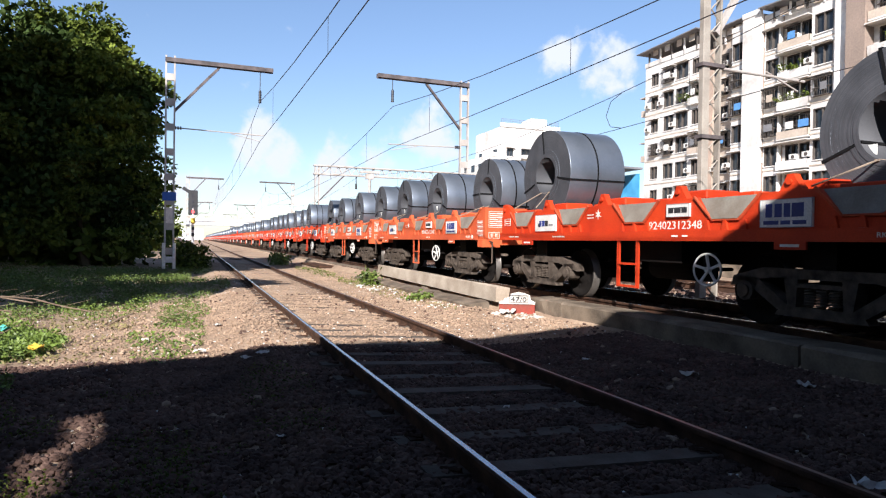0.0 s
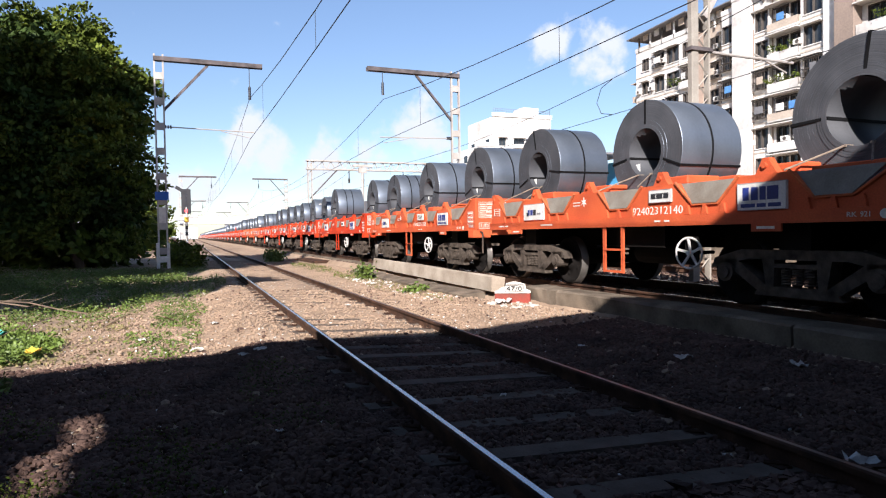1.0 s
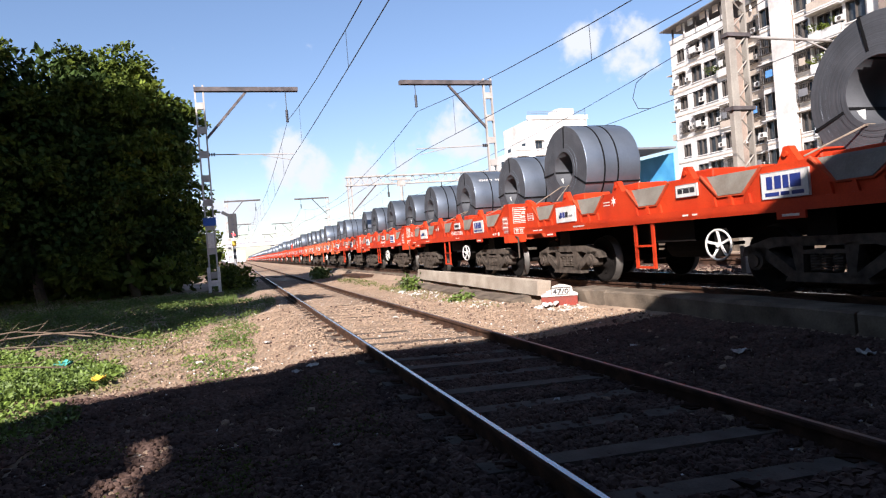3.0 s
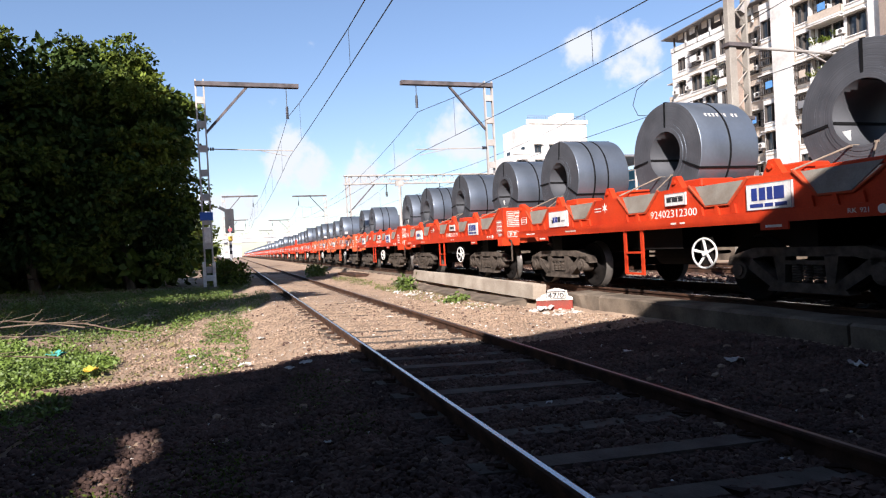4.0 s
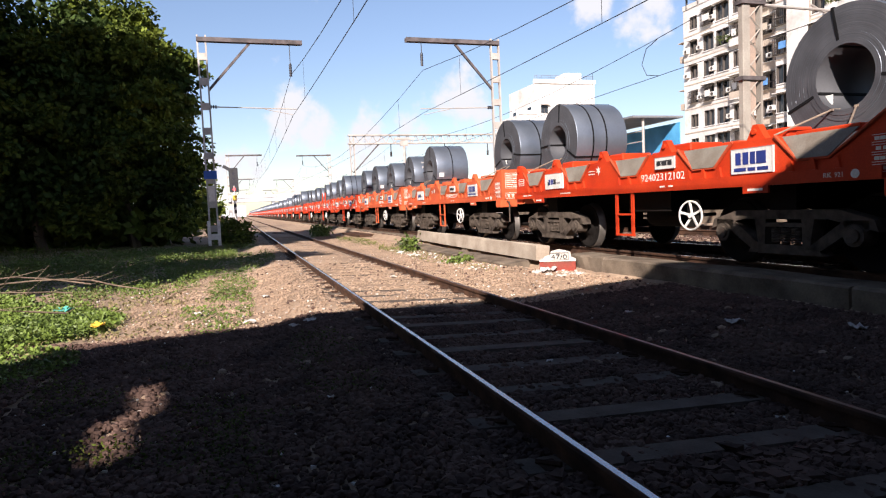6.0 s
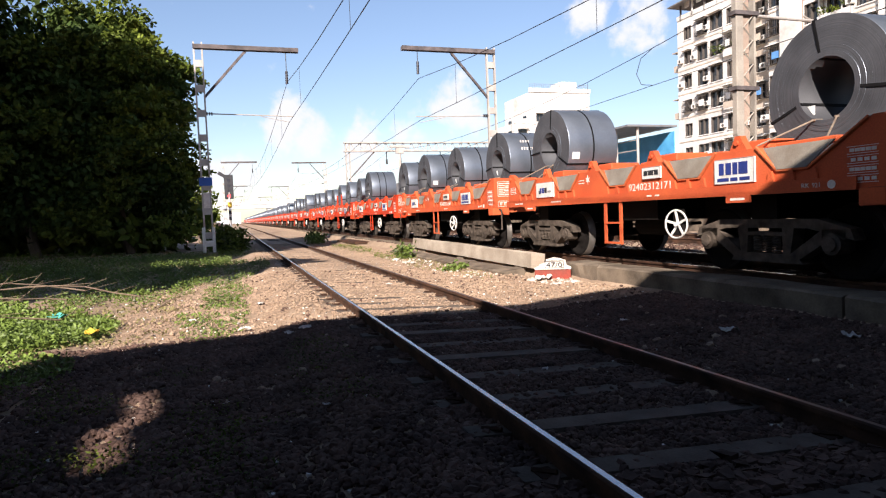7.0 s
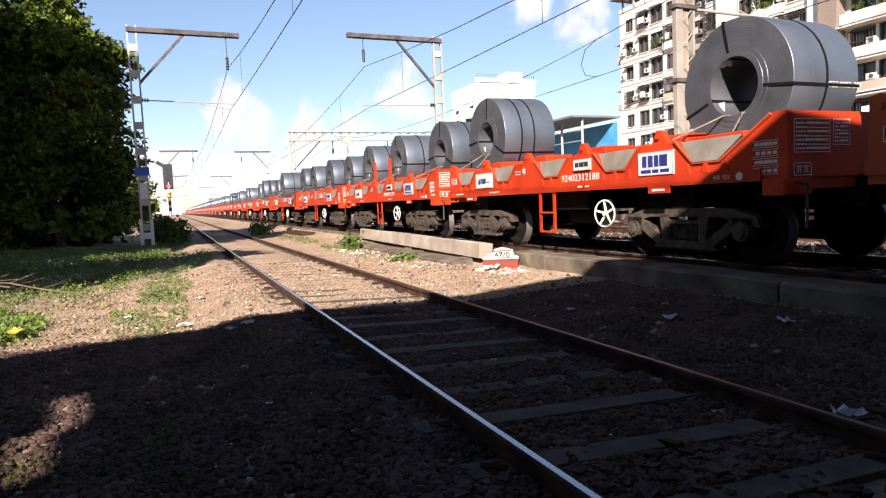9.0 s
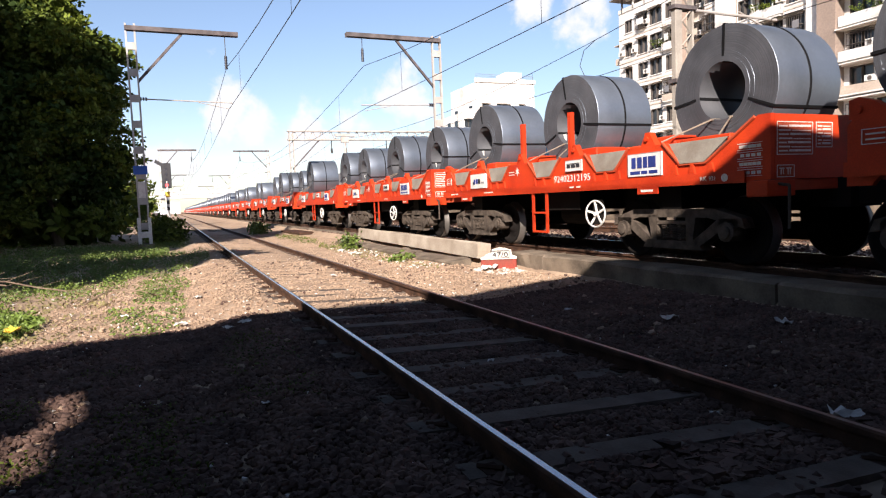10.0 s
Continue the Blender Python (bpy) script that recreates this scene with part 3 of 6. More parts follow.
def handwheel(wagon, s, z):
    bm = bmesh.new()
    n = 28
    ring = []
    for i in range(n):
        a = math.tau * i / n
        ring.append([bm.verts.new((0.015 * math.sin(b), (0.205 + 0.015 * math.cos(b)) * math.cos(a), (0.205 + 0.015 * math.cos(b)) * math.sin(a))) for b in [math.tau * k / 6 for k in range(6)]])
    for i in range(n):
        for k in range(6):
            f = bm.faces.new((ring[i][k], ring[i][(k + 1) % 6], ring[(i + 1) % n][(k + 1) % 6], ring[(i + 1) % n][k]))
            f.smooth = True
    for k in range(5):
        a = math.tau * (k + 0.2) / 5
        w = 0.032
        bar(bm, (0.03, 0.03 * math.cos(a), 0.03 * math.sin(a)), (0, 0.2 * math.cos(a), 0.2 * math.sin(a)), 0.02, w)
    rod(bm, (-0.02, 0, 0), (0.06, 0, 0), 0.035, seg=12)
    hw = part("brake_wheel", bm, WHITE, wagon, "white painted spoked brake wheel", at=pose(-1.40, s, z, 0, 0, 8))
    part("spindle", rod(bmesh.new(), (0.05, 0, 0), (0.5, 0, 0), 0.025), UNDER, hw)
    bm = boxes((0.05, 0.09, -0.1, 0.1, -0.16, 0.22))
    part("bracket", bm, UNDER, hw)


def build_wagon(detail=True, paint=RED, dusty=RED_DUST, colour="red"):
    w = thing("flat_wagon", colour + " four axle coil flat wagon with notched sides and grey saddles", "wagon", group="wagons of the goods train")
    part("underframe", boxes((-1.30, 1.30, 0.50, 9.39, 1.06, 1.24)), UNDER, w, "black underframe with the shade below the wagon in its colour")
    part("centre_sill", boxes((-0.28, 0.28, 0.30, 9.60, 0.70, 1.055)), UNDER, w)
    for s0, s1 in ((2.0, 2.4), (4.3, 5.4), (7.95, 8.35)):
        for side in (-1, 1):
            part("cross_beam", boxes((min(side * 0.28, side * 1.2), max(side * 0.28, side * 1.2), s0, s1, 0.72, 1.06)), UNDER, w)
    for side in (-1, 1):
        bm = bmesh.new()
        xa, xb = side * 1.36, side * 1.42
        side_strip(bm, min(xa, xb), max(xa, xb))
        part("side", bm, paint, w, "red steel side with five notches")
        part("sole_bar", boxes((min(side * 1.46, side * 1.475), max(side * 1.46, side * 1.475), 0.74, 9.46, 1.03, 1.172)), paint, w)
        part("ledge", boxes((min(side * 1.421, side * 1.459), max(side * 1.421, side * 1.459), 0.74, 9.46, 1.16, 1.172)), paint, w)
        part("flange", boxes((min(side * 1.36, side * 1.459), max(side * 1.36, side * 1.459), 0.74, 9.1, 1.03, 1.045)), paint, w)
        for c in NOTCH:
            # outward leaning flap in the notch
            bm = bmesh.new()
            lo, hi = [(c - 0.20, 1.315), (c + 0.20, 1.315)], [(c + 0.49, 1.595), (c - 0.49, 1.595)]
            f1 = [bm.verts.new((side * 1.455, *p)) for p in lo] + [bm.verts.new((side * 1.36, *p)) for p in hi]
            f2 = [bm.verts.new((side * 1.435, *p)) for p in lo] + [bm.verts.new((side * 1.34, *p)) for p in hi]
            bm.faces.new(f1), bm.faces.new(f2[::-1])
            for i in range(4):
                bm.faces.new((f1[i], f2[i], f2[(i + 1) % 4], f1[(i + 1) % 4]))
            bmesh.ops.recalc_face_normals(bm, faces=bm.faces[:])
            part("saddle_flap", bm, SADDLE, w)
            if not detail or side > 0:
                continue
            for e in (-0.3, 0.0, 0.3):
                bm = bmesh.new()
                prism(bm, [(c + e - 0.05, 1.175), (c + e + 0.05, 1.175), (c + e + 0.02, 1.30), (c + e - 0.02, 1.30)], -1.455, -1.422)
                part("gusset", bm, paint, w)
            # edging of the notch
            bm = bmesh.new()
            top = (-1.43, c - 0.53, 1.612) if c > 2 else (-1.43, 0.64, 1.765)
            tube(bm, [top, (-1.43, c - 0.21, 1.302), (-1.43, c + 0.21, 1.302), (-1.43, c + 0.53, 1.612)], 0.022, 6)
            part("notch_edge", bm, dusty, w)
    # cross ridges between the saddles
    for k, c in enumerate([0.87, *[(a + b) / 2 for a, b in zip(NOTCH, NOTCH[1:])], 9.2]):
        half = 0.31 if 0 < k < 5 else 0.12
        bm = bmesh.new()
        prism(bm, [(c - half - 0.27, 1.25), (c + half + 0.27 if k < 5 else c + half, 1.25), (c + half, 1.61), (c - half, 1.61)], -1.355, 1.355)
        part("saddle_ridge", bm, dusty, w)
        if not detail or not 0 < k < 5:
            continue
        for side in (-1, 1):
            x0 = side * 1.30
            bm = bmesh.new()
            prism(bm, [(c - 0.17, 1.60), (c + 0.13, 1.60), (c + 0.06, 1.72), (c + 0.03, 1.79), (c - 0.05, 1.79), (c - 0.09, 1.72)], min(x0, x0 + side * 0.1), max(x0, x0 + side * 0.1))
            rod(bm, (x0, c - 0.01, 1.70), (x0 + side * 0.13, c - 0.01, 1.70), 0.035, seg=10)
            part("lashing_lug", bm, paint, w)
        bm = boxes((-1.1, -0.5, c - 0.22, c + 0.22, 1.612, 1.74), (-0.2, 0.35, c - 0.2, c + 0.2, 1.612, 1.76), (0.6, 1.1, c - 0.22, c + 0.22, 1.612, 1.74))
        part("chock", bevelled(bm, 0.02), paint, w, "red steel coil chocks")
    # high end box; its end face carries the tables of writing
    bm = boxes((-1.355, 1.355, 0.44, 0.50, 1.05, 1.775), (-1.355, 1.355, 0.50, 0.62, 1.72, 1.775))
    part("end_box", bm, paint, w)
    for side in (-1, 1):
        xa, xb = sorted((side * 1.03, side * 1.48))
        part("headstock_corner", bevelled(boxes((xa, xb, 0.43, 0.715, 0.86, 1.045)), 0.01), paint, w)
    part("headstock", boxes((-1.02, 1.02, 0.46, 0.70, 0.92, 1.045)), dusty, w)
    part("end_wall", boxes((-1.355, 1.355, 9.39, 9.46, 1.03, 1.55)), paint, w)
    for x0, x1, z0, z1, rows in () if not detail else ((-1.33, -0.75, 1.32, 1.69, 7), (-0.70, -0.42, 1.40, 1.69, 6), (-1.33, -1.05, 1.07, 1.21, 0)):
        p = part("data_panel", boxes((x0, x1, 0.434, 0.4395, z0, z1)), dusty, w, "red panel with rows of small white writing" if rows else "small red plate with a white rim")
        bm = boxes((x0, x1, 0.431, 0.4335, z0, z0 + 0.009), (x0, x1, 0.431, 0.4335, z1 - 0.009, z1), (x0, x0 + 0.009, 0.431, 0.4335, z0 + 0.009, z1 - 0.009), (x1 - 0.009, x1, 0.431, 0.4335, z0 + 0.009, z1 - 0.009))
        part("rim", bm, LETTER, p)
        for j in range(rows):
            za, cut = z0 + 0.035 + (z1 - z0 - 0.05) / rows * j, (0.30, 0.36, 0.27, 0.42, 0.33, 0.38, 0.30)[j]
            xm = x0 + (x1 - x0) * cut
            part("line", boxes((x0 + 0.03, xm, 0.4315, 0.4335, za, za + 0.017), (xm + 0.02, x1 - 0.03, 0.4315, 0.4335, za, za + (0.012 if j % 2 else 0.024))), LETTER, p)
        if not rows:
            for k in range(2):
                part("line", boxes((x0 + 0.04 + 0.11 * k, x0 + 0.125 + 0.11 * k, 0.4315, 0.4335, z1 - 0.045, z1 - 0.033), (x0 + 0.06 + 0.11 * k, x0 + 0.075 + 0.11 * k, 0.4315, 0.4335, z0 + 0.03, z1 - 0.045), (x0 + 0.095 + 0.11 * k, x0 + 0.108 + 0.11 * k, 0.4315, 0.4335, z0 + 0.035, z1 - 0.045)), LETTER, p)
    # four framed blocks of writing beside the end, and a round badge
    for j, z in enumerate((1.10, 1.20, 1.30, 1.40) if detail else ()):
        bm = boxes((-1.427, -1.4225, 0.54, 0.88, z, z + 0.006), (-1.427, -1.4225, 0.54, 0.88, z + 0.074, z + 0.08))
        for k in range(4 + j % 2):
            box(bm, -1.427, -1.4225, 0.56 + 0.30 / (4 + j % 2) * k, 0.56 + 0.30 / (4 + j % 2) * k + 0.052, z + 0.022, z + 0.058)
        part("line", bm, LETTER, w)
    part("badge", rod(bmesh.new(), (-1.482, 1.02, 1.10), (-1.476, 1.02, 1.10), 0.048, seg=16), LETTER, w)
    # long red bars that bridge the end notches
    for s0, s1 in ((1.10, 1.92), (8.16, 9.02)):
        bm = boxes((-1.30, -1.18, s0, s1, 1.56, 1.64))
        part("notch_bar", bevelled(bm, 0.012), paint, w)
    if detail:
        bm = boxes((-1.43, -1.4225, 9.06, 9.32, 1.33, 1.338), (-1.43, -1.4225, 9.06, 9.32, 1.47, 1.478), (-1.43, -1.4225, 9.06, 9.068, 1.338, 1.47), (-1.43, -1.4225, 9.312, 9.32, 1.338, 1.47), (-1.43, -1.4225, 9.10, 9.28, 1.37, 1.385), (-1.43, -1.4225, 9.10, 9.28, 1.42, 1.435))
        part("small_plate", bm, LETTER, w)
        bm = bmesh.new()
        prism(bm, [(9.0, 1.58), (9.46, 1.58), (9.46, 1.77), (9.36, 1.79), (9.22, 1.74)], -1.40, -1.30)
        rod(bm, (-1.30, 9.36, 1.67), (-1.43, 9.36, 1.67), 0.04, seg=10)
        part("lashing_lug", bm, paint, w)
        for s0, s1 in ((2.15, 2.55), (8.05, 8.45)):
            tab = part("tab", boxes((-1.478, -1.45, s0, s1, 0.94, 1.03)), paint, w)
            part("line", boxes((-1.482, -1.479, s0 + 0.08, s1 - 0.08, 0.97, 1.0)), LETTER, tab)
        for s0, s1 in ((3.9, 4.0), (4.08, 4.2), (6.9, 7.3), (8.6, 8.75), (8.8, 9.0)):
            part("line", boxes((-1.4795, -1.476, s0, s1, 1.085, 1.11)), LETTER, w)
        bm = bmesh.new()
        prism(bm, [(5.98 + (0.085 if k % 2 else 0.03) * math.cos(math.tau * k / 12), 1.46 + (0.085 if k % 2 else 0.03) * math.sin(math.tau * k / 12)) for k in range(12)], -1.427, -1.423)
        part("star_mark", bm, LETTER, w)
        for j in range(2):
            part("line", boxes((-1.427, -1.423, 6.1, 6.3, 1.40 + 0.05 * j, 1.415 + 0.05 * j)), LETTER, w)
    plate("name_plate", 2.10, 2.77, 1.19, 1.51, [(0.12, 0.36, 0.13, 0.48, BLUE_MARK), (0.30, 0.36, 0.14, 0.48, BLUE_MARK), (0.48, 0.36, 0.12, 0.48, BLUE_MARK), (0.63, 0.36, 0.22, 0.48, BLUE_MARK),
                                                 (0.08, 0.10, 0.30, 0.14, BLUE_MARK), (0.42, 0.10, 0.18, 0.14, BLUE_MARK), (0.65, 0.10, 0.25, 0.14, BLUE_MARK)], w, "white enamel plate with blue marks")
    plate("name_plate", 7.25, 7.98, 1.20, 1.51, [(0.16, 0.26, 0.10, 0.22, BLACK_MARK), (0.22, 0.30, 0.10, 0.34, BLUE_MARK), (0.36, 0.30, 0.12, 0.34, BLUE_MARK), (0.50, 0.30, 0.14, 0.34, BLACK_MARK), (0.68, 0.32, 0.2, 0.12, GREY_MARK)], w, "white enamel plate with dark marks")
    plate("name_plate", 3.90, 4.34, 1.36, 1.54, [(0.10, 0.30, 0.22, 0.34, BLACK_MARK), (0.36, 0.30, 0.28, 0.34, BLACK_MARK), (0.68, 0.30, 0.22, 0.34, BLACK_MARK), (0.10, 0.66, 0.8, 0.06, BLACK_MARK)], w, "small white plate with dark marks")
    # step ladder under the sole bar
    bm = bmesh.new()
    for s in (4.95, 5.4):
        bar(bm, (-1.44, s, 0.32), (-1.44, s, 1.04), 0.03, 0.06)
    for z in (0.34, 0.68):
        box(bm, -1.47, -1.40, 4.95, 5.4, z - 0.015, z + 0.015)
    part("step_ladder", bm, paint, w, "red two rung step")
    handwheel(w, 3.62, 0.66)
    for s in (2.20, 8.16):
        build_bogie(w, s, detail)
    part("coupler", boxes((-0.14, 0.14, -0.12, 0.44, 0.74, 1.0)), UNDER, w)
    part("coupler", boxes((-0.10, 0.10, 9.46, 9.74, 0.78, 0.96)), UNDER, w)
    if detail:
        rod_bm = bmesh.new()
        rod(rod_bm, (-0.6, 4.6, 0.62), (-0.6, 5.5, 0.62), 0.18, seg=16)
        part("brake_cylinder", rod_bm, UNDER, w)
        bm = bmesh.new()
        rod(bm, (-1.30, 0.30, 0.50), (-1.30, 0.30, 0.98), 0.018, seg=6), rod(bm, (-1.30, 0.30, 0.98), (-1.30, 0.44, 1.0), 0.018, seg=6)
        part("uncoupling_lever", bm, BOGIE, w)
    return w


def coil_parts(coil, R, width, rnd, detail=True):
    """A strip coil lying across the wagon: its eye looks to the sides."""
    r0, h = 0.38, width / 2
    seg = 72 if detail else 28
    steps_r = 7 if detail else 2
    ends = [r0 + (R - r0) * k / steps_r for k in range(steps_r + 1)]
    off = [rnd.uniform(0.0, 0.0008) for _ in range(steps_r)]
    if detail:
        off[0], off[1] = -0.012, -0.006
    # the windings' edges as fine terraces
    left, right = [], []
    for k in range(steps_r):
        left += [(-h + off[k], ends[k]), (-h + off[k] + 0.0004, ends[k + 1])]
        right += [(h - off[k], ends[k]), (h - off[k] - 0.0004, ends[k + 1])]
    bm = bmesh.new()
    lathe(bm, left + [(-h + off[-1] + 0.012, R + 0.005)] + [(h - off[-1] - 0.012, R + 0.005)] + right[::-1], seg)
    for f in bm.faces:
        n = f.normal
        if abs(n.x) > 0.5:
            f.material_index, f.smooth = 1, False
        elif max(math.hypot(v.co.y, v.co.z) for v in f.verts) < r0 + 0.05:
            f.material_index = 1
    me = mesh_of("coil_body", bm, COIL, COIL_END)
    part("strip", me, None, coil)
    if not detail:
        return
    for x in (rnd.choice([(0.0,), (-0.22, 0.1), (-0.3, 0.25), (-0.12,)])):
        bm = bmesh.new()
        lathe(bm, [(x - 0.016, R + 0.005), (x - 0.016, R + 0.013), (x + 0.016, R + 0.013), (x + 0.016, R + 0.005)], 72)
        part("hoop_strap", bm, STRAP, coil)
    turn = rnd.uniform(-0.2, 0.25)
    for k in range(3):
        a = [turn + 1.5, turn + math.pi + 0.25, turn - 0.25][k]
        u, v = Vector((0, math.cos(a), math.sin(a))), Vector((0, -math.sin(a), math.cos(a)))
        bm = bmesh.new()
        loop = [(-h - 0.006, r0 - 0.008), (-h - 0.012, R + 0.012), (h + 0.012, R + 0.012), (h + 0.006, r0 - 0.008)]
        for (xa, ra), (xb, rb) in zip(loop, loop[1:] + loop[:1]):
            pa, pb = Vector((xa, 0, 0)) + u * ra, Vector((xb, 0, 0)) + u * rb
            way = (pb - pa).normalized()
            nrm = way.cross(v)
            q = [bm.verts.new(p + v * (sv * 0.018) + nrm * (sn * 0.004)) for p in (pa, pb) for sv, sn in ((-1, -1), (1, -1), (1, 1), (-1, 1))]
            for i in range(4):
                bm.faces.new((q[i], q[(i + 1) % 4], q[4 + (i + 1) % 4], q[4 + i]))
        bmesh.ops.recalc_face_normals(bm, faces=bm.faces[:])
        part("eye_strap", bm, STRAP, coil)
    if rnd.random() < 0.45:
        a = math.pi + rnd.uniform(-0.1, 0.9) + 0.2
        y, z = R * math.cos(a), R * math.sin(a)
        part("paper_label", boxes((-0.09, 0.09, -0.075, 0.075, 0.004, 0.014)), LABEL, coil, "white paper label", at=Matrix.Translation((rnd.uniform(-0.45, -0.2), y, z)) @ Matrix.Rotation(a - math.pi / 2, 4, "X"))
    if rnd.random() < 0.4:
        part("paper_label", boxes((-0.004, 0.0, -0.07, 0.07, -0.06, 0.06)), LABEL, coil, "white paper label", at=pose(-h + 0.1, 0.0, 0) @ pose(0, 0.31, -0.22))
    # lashing from the eye down to the side lugs
    for s in (-1, 1):
        bm = rod(bmesh.new(), (-h - 0.02, s * 0.16, -0.36), (-1.15, s * 0.5, -R + 0.22), 0.012, seg=6)
        bar(bm, (-h + 0.1, s * 0.16, -0.36), (-h - 0.03, s * 0.16, -0.36), 0.05, 0.025)
        part("lashing", bm, CHAIN, coil, "rope lashing to the wagon side")


LOADS = {-2: (5, 3, 1), -1: (5, 1), 0: (5, 1), 1: (5, 3, 1), 2: (5, 3, 1), 3: (5, 1), 4: (5, 3, 1), 5: (5, 3, 1), 6: (5, 1), 7: (5, 1), 8: (5, 3, 1), 9: (5, 1), 10: (5, 3, 1), 11: (5, 3, 1), 12: (5, 1), 13: (5, 3, 1), 14: (5, 1)}
NUMBERS = {0: "92402312348", 1: "92402312140", 2: "92402211306", 4: "92402312300", 5: "92402312119", 6: "92402312102", 7: "92402312171", 8: "92402312164", 9: "92402312188", 10: "92402312195"}
RADII = {(0, 1): 0.93, (0, 5): 0.86, (1, 5): 0.83, (1, 3): 0.82, (2, 3): 0.86, (2, 1): 0.83, (3, 5): 0.86, (3, 1): 0.92, (4, 5): 0.81, (4, 3): 0.85, (4, 1): 0.83, (5, 5): 0.82, (5, 3): 0.85, (5, 1): 0.83, (6, 5): 0.84,
         (7, 1): 0.87, (8, 5): 0.81, (8, 1): 0.87, (9, 5): 0.86, (9, 1): 0.92, (10, 5): 0.85, (10, 3): 0.86, (10, 1): 0.86, (11, 5): 0.80}
LAST_WAGON = 48
load_rnd = random.Random(11)
fine_wagon, plain_wagon = build_wagon(True), build_wagon(False)
orange_wagon = build_wagon(True, ORANGE, ORANGE_DUST, "orange")
ORANGE_ONES = (1, 2, 7, 8)
protos = []
for k in range(9):
    rnd = random.Random(100 + k)
    R, width = (0.80, 0.83, 0.85, 0.82, 0.87, 0.91, 0.86, 0.93, 0.84)[k], (1.15, 1.22, 1.12, 1.18, 1.2, 1.28, 1.15, 1.28, 1.2)[k]
    c = thing("steel_coil", "strapped roll of dark grey steel strip in a wagon saddle", "steel coil", group="steel coils on the train")
    coil_parts(c, R, width, rnd)
    protos.append((c, R))
far_coils = []
for k in range(3):
    c = thing("steel_coil", "roll of grey steel strip on a far wagon", "steel coil", group="steel coils on the train")
    coil_parts(c, 0.82 + 0.02 * k, 1.3, random.Random(200 + k), False)
    far_coils.append((c, 0.82 + 0.02 * k))
taken = set()


def place(proto, at):
    """The prototype itself the first time, then copies."""
    if proto.name not in taken:
        taken.add(proto.name)
        proto.matrix_basis = at
        return proto
    return copy_thing(proto, at)


wagons, coils = [], {}
for w in range(-2, LAST_WAGON + 1):
    y = w * PITCH + START
    wagon = place(orange_wagon if w in ORANGE_ONES else fine_wagon if w < 12 else plain_wagon, pose(TRAIN_X, y, RAIL_Z))
    MOVING.append((wagon, (TRAIN_X, y, RAIL_Z)))
    if w in (-2, *range(0, 11)):
        ROLLING += [o for o in wagon.children_recursive if o.name.startswith("wheelset")]
    wagons.append((w, wagon))
    for k in LOADS.get(w) or ((5, 3, 1) if load_rnd.random() < 0.6 else (5, 1)):
        proto, R = load_rnd.choice(protos if w < 14 else far_coils)
        if (w, k) in RADII:
            proto, R = min(protos, key=lambda p: (abs(p[1] - RADII[w, k]), load_rnd.random()))
        zc = 1.31 + (0.4 * R - 0.0627) / 0.28 - 0.03
        s = NOTCH[5 - k] + 0.20
        at = (TRAIN_X - 0.13 + load_rnd.uniform(-0.04, 0.04), y + s, RAIL_Z + zc)
        MOVING.append((place(proto, pose(*at)), at))
        coils[w, k] = (MOVING[-1][0], R)

# chalk on single coils: one number that can be read, and rows of strokes
ob, R = coils[9, 5]
lettering("chalk_mark", "0224082 381", 0.11, LETTER, ob, pose(0.02, -0.985 * R - 0.012, -0.17 * R, 100, 0, 0), 0.6)
for key, up, x0, count in (((4, 3), 38, -0.30, 9), ((8, 5), 40, -0.20, 4), ((8, 5), 24, -0.22, 8)):
    ob, R = coils[key]
    stroke = mesh_of("chalk_mark", boxes((-0.014, 0.014, -0.036, 0.036, 0, 0.002), (0.014, 0.034, 0.02, 0.034, 0, 0.002)), LETTER)
    a = radians(up)
    for k in range(count):
        if k != 6:
            part("chalk_mark", stroke, None, ob, at=Matrix.Translation((x0 + 0.075 * k, -(R + 0.008) * math.cos(a), (R + 0.008) * math.sin(a))) @ Matrix.Rotation(radians(90 - up), 4, "X"))
# numbers and marks of single wagons
for w, wagon in wagons:
    number = NUMBERS.get(w)
    if number:
        lettering("wagon_number", number, 0.16, LETTER, wagon, pose(-1.4235, 4.74, 1.195, 90, 0, -90), 1.03)
        lettering("class_mark", "RK", 0.075, LETTER, wagon, pose(-1.4785, 1.40, 1.075, 90, 0, -90), 0.10)
        lettering("class_number", "921", 0.075, LETTER, wagon, pose(-1.4785, 1.26, 1.075, 90, 0, -90))
    if w == 2:
        tag = part("name_plate", boxes((-1.462, -1.4575, 3.90, 4.34, 1.36, 1.54)), WHITE, wagon, "white plate marked BFNV")
        lettering("class_name", "BFNV", 0.15, BLACK_MARK, tag, pose(-1.463, 4.30, 1.40, 90, 0, -90), 0.36)
        tag = part("end_mark", boxes((-1.315, -1.065, 0.427, 0.4305, 1.085, 1.195)), ORANGE, wagon)
        lettering("end_letters", "UD", 0.12, LETTER, tag, pose(-1.29, 0.426, 1.098, 90, 0, 0), 0.2)
    if w == 10:
        for s in (5.05 + 0.88, 5.05 - 0.88 + 0.2):
            part("stake", boxes((-1.34, -1.26, s - 0.04, s + 0.04, 1.3, 2.35)), RED, wagon, "red upright stake")


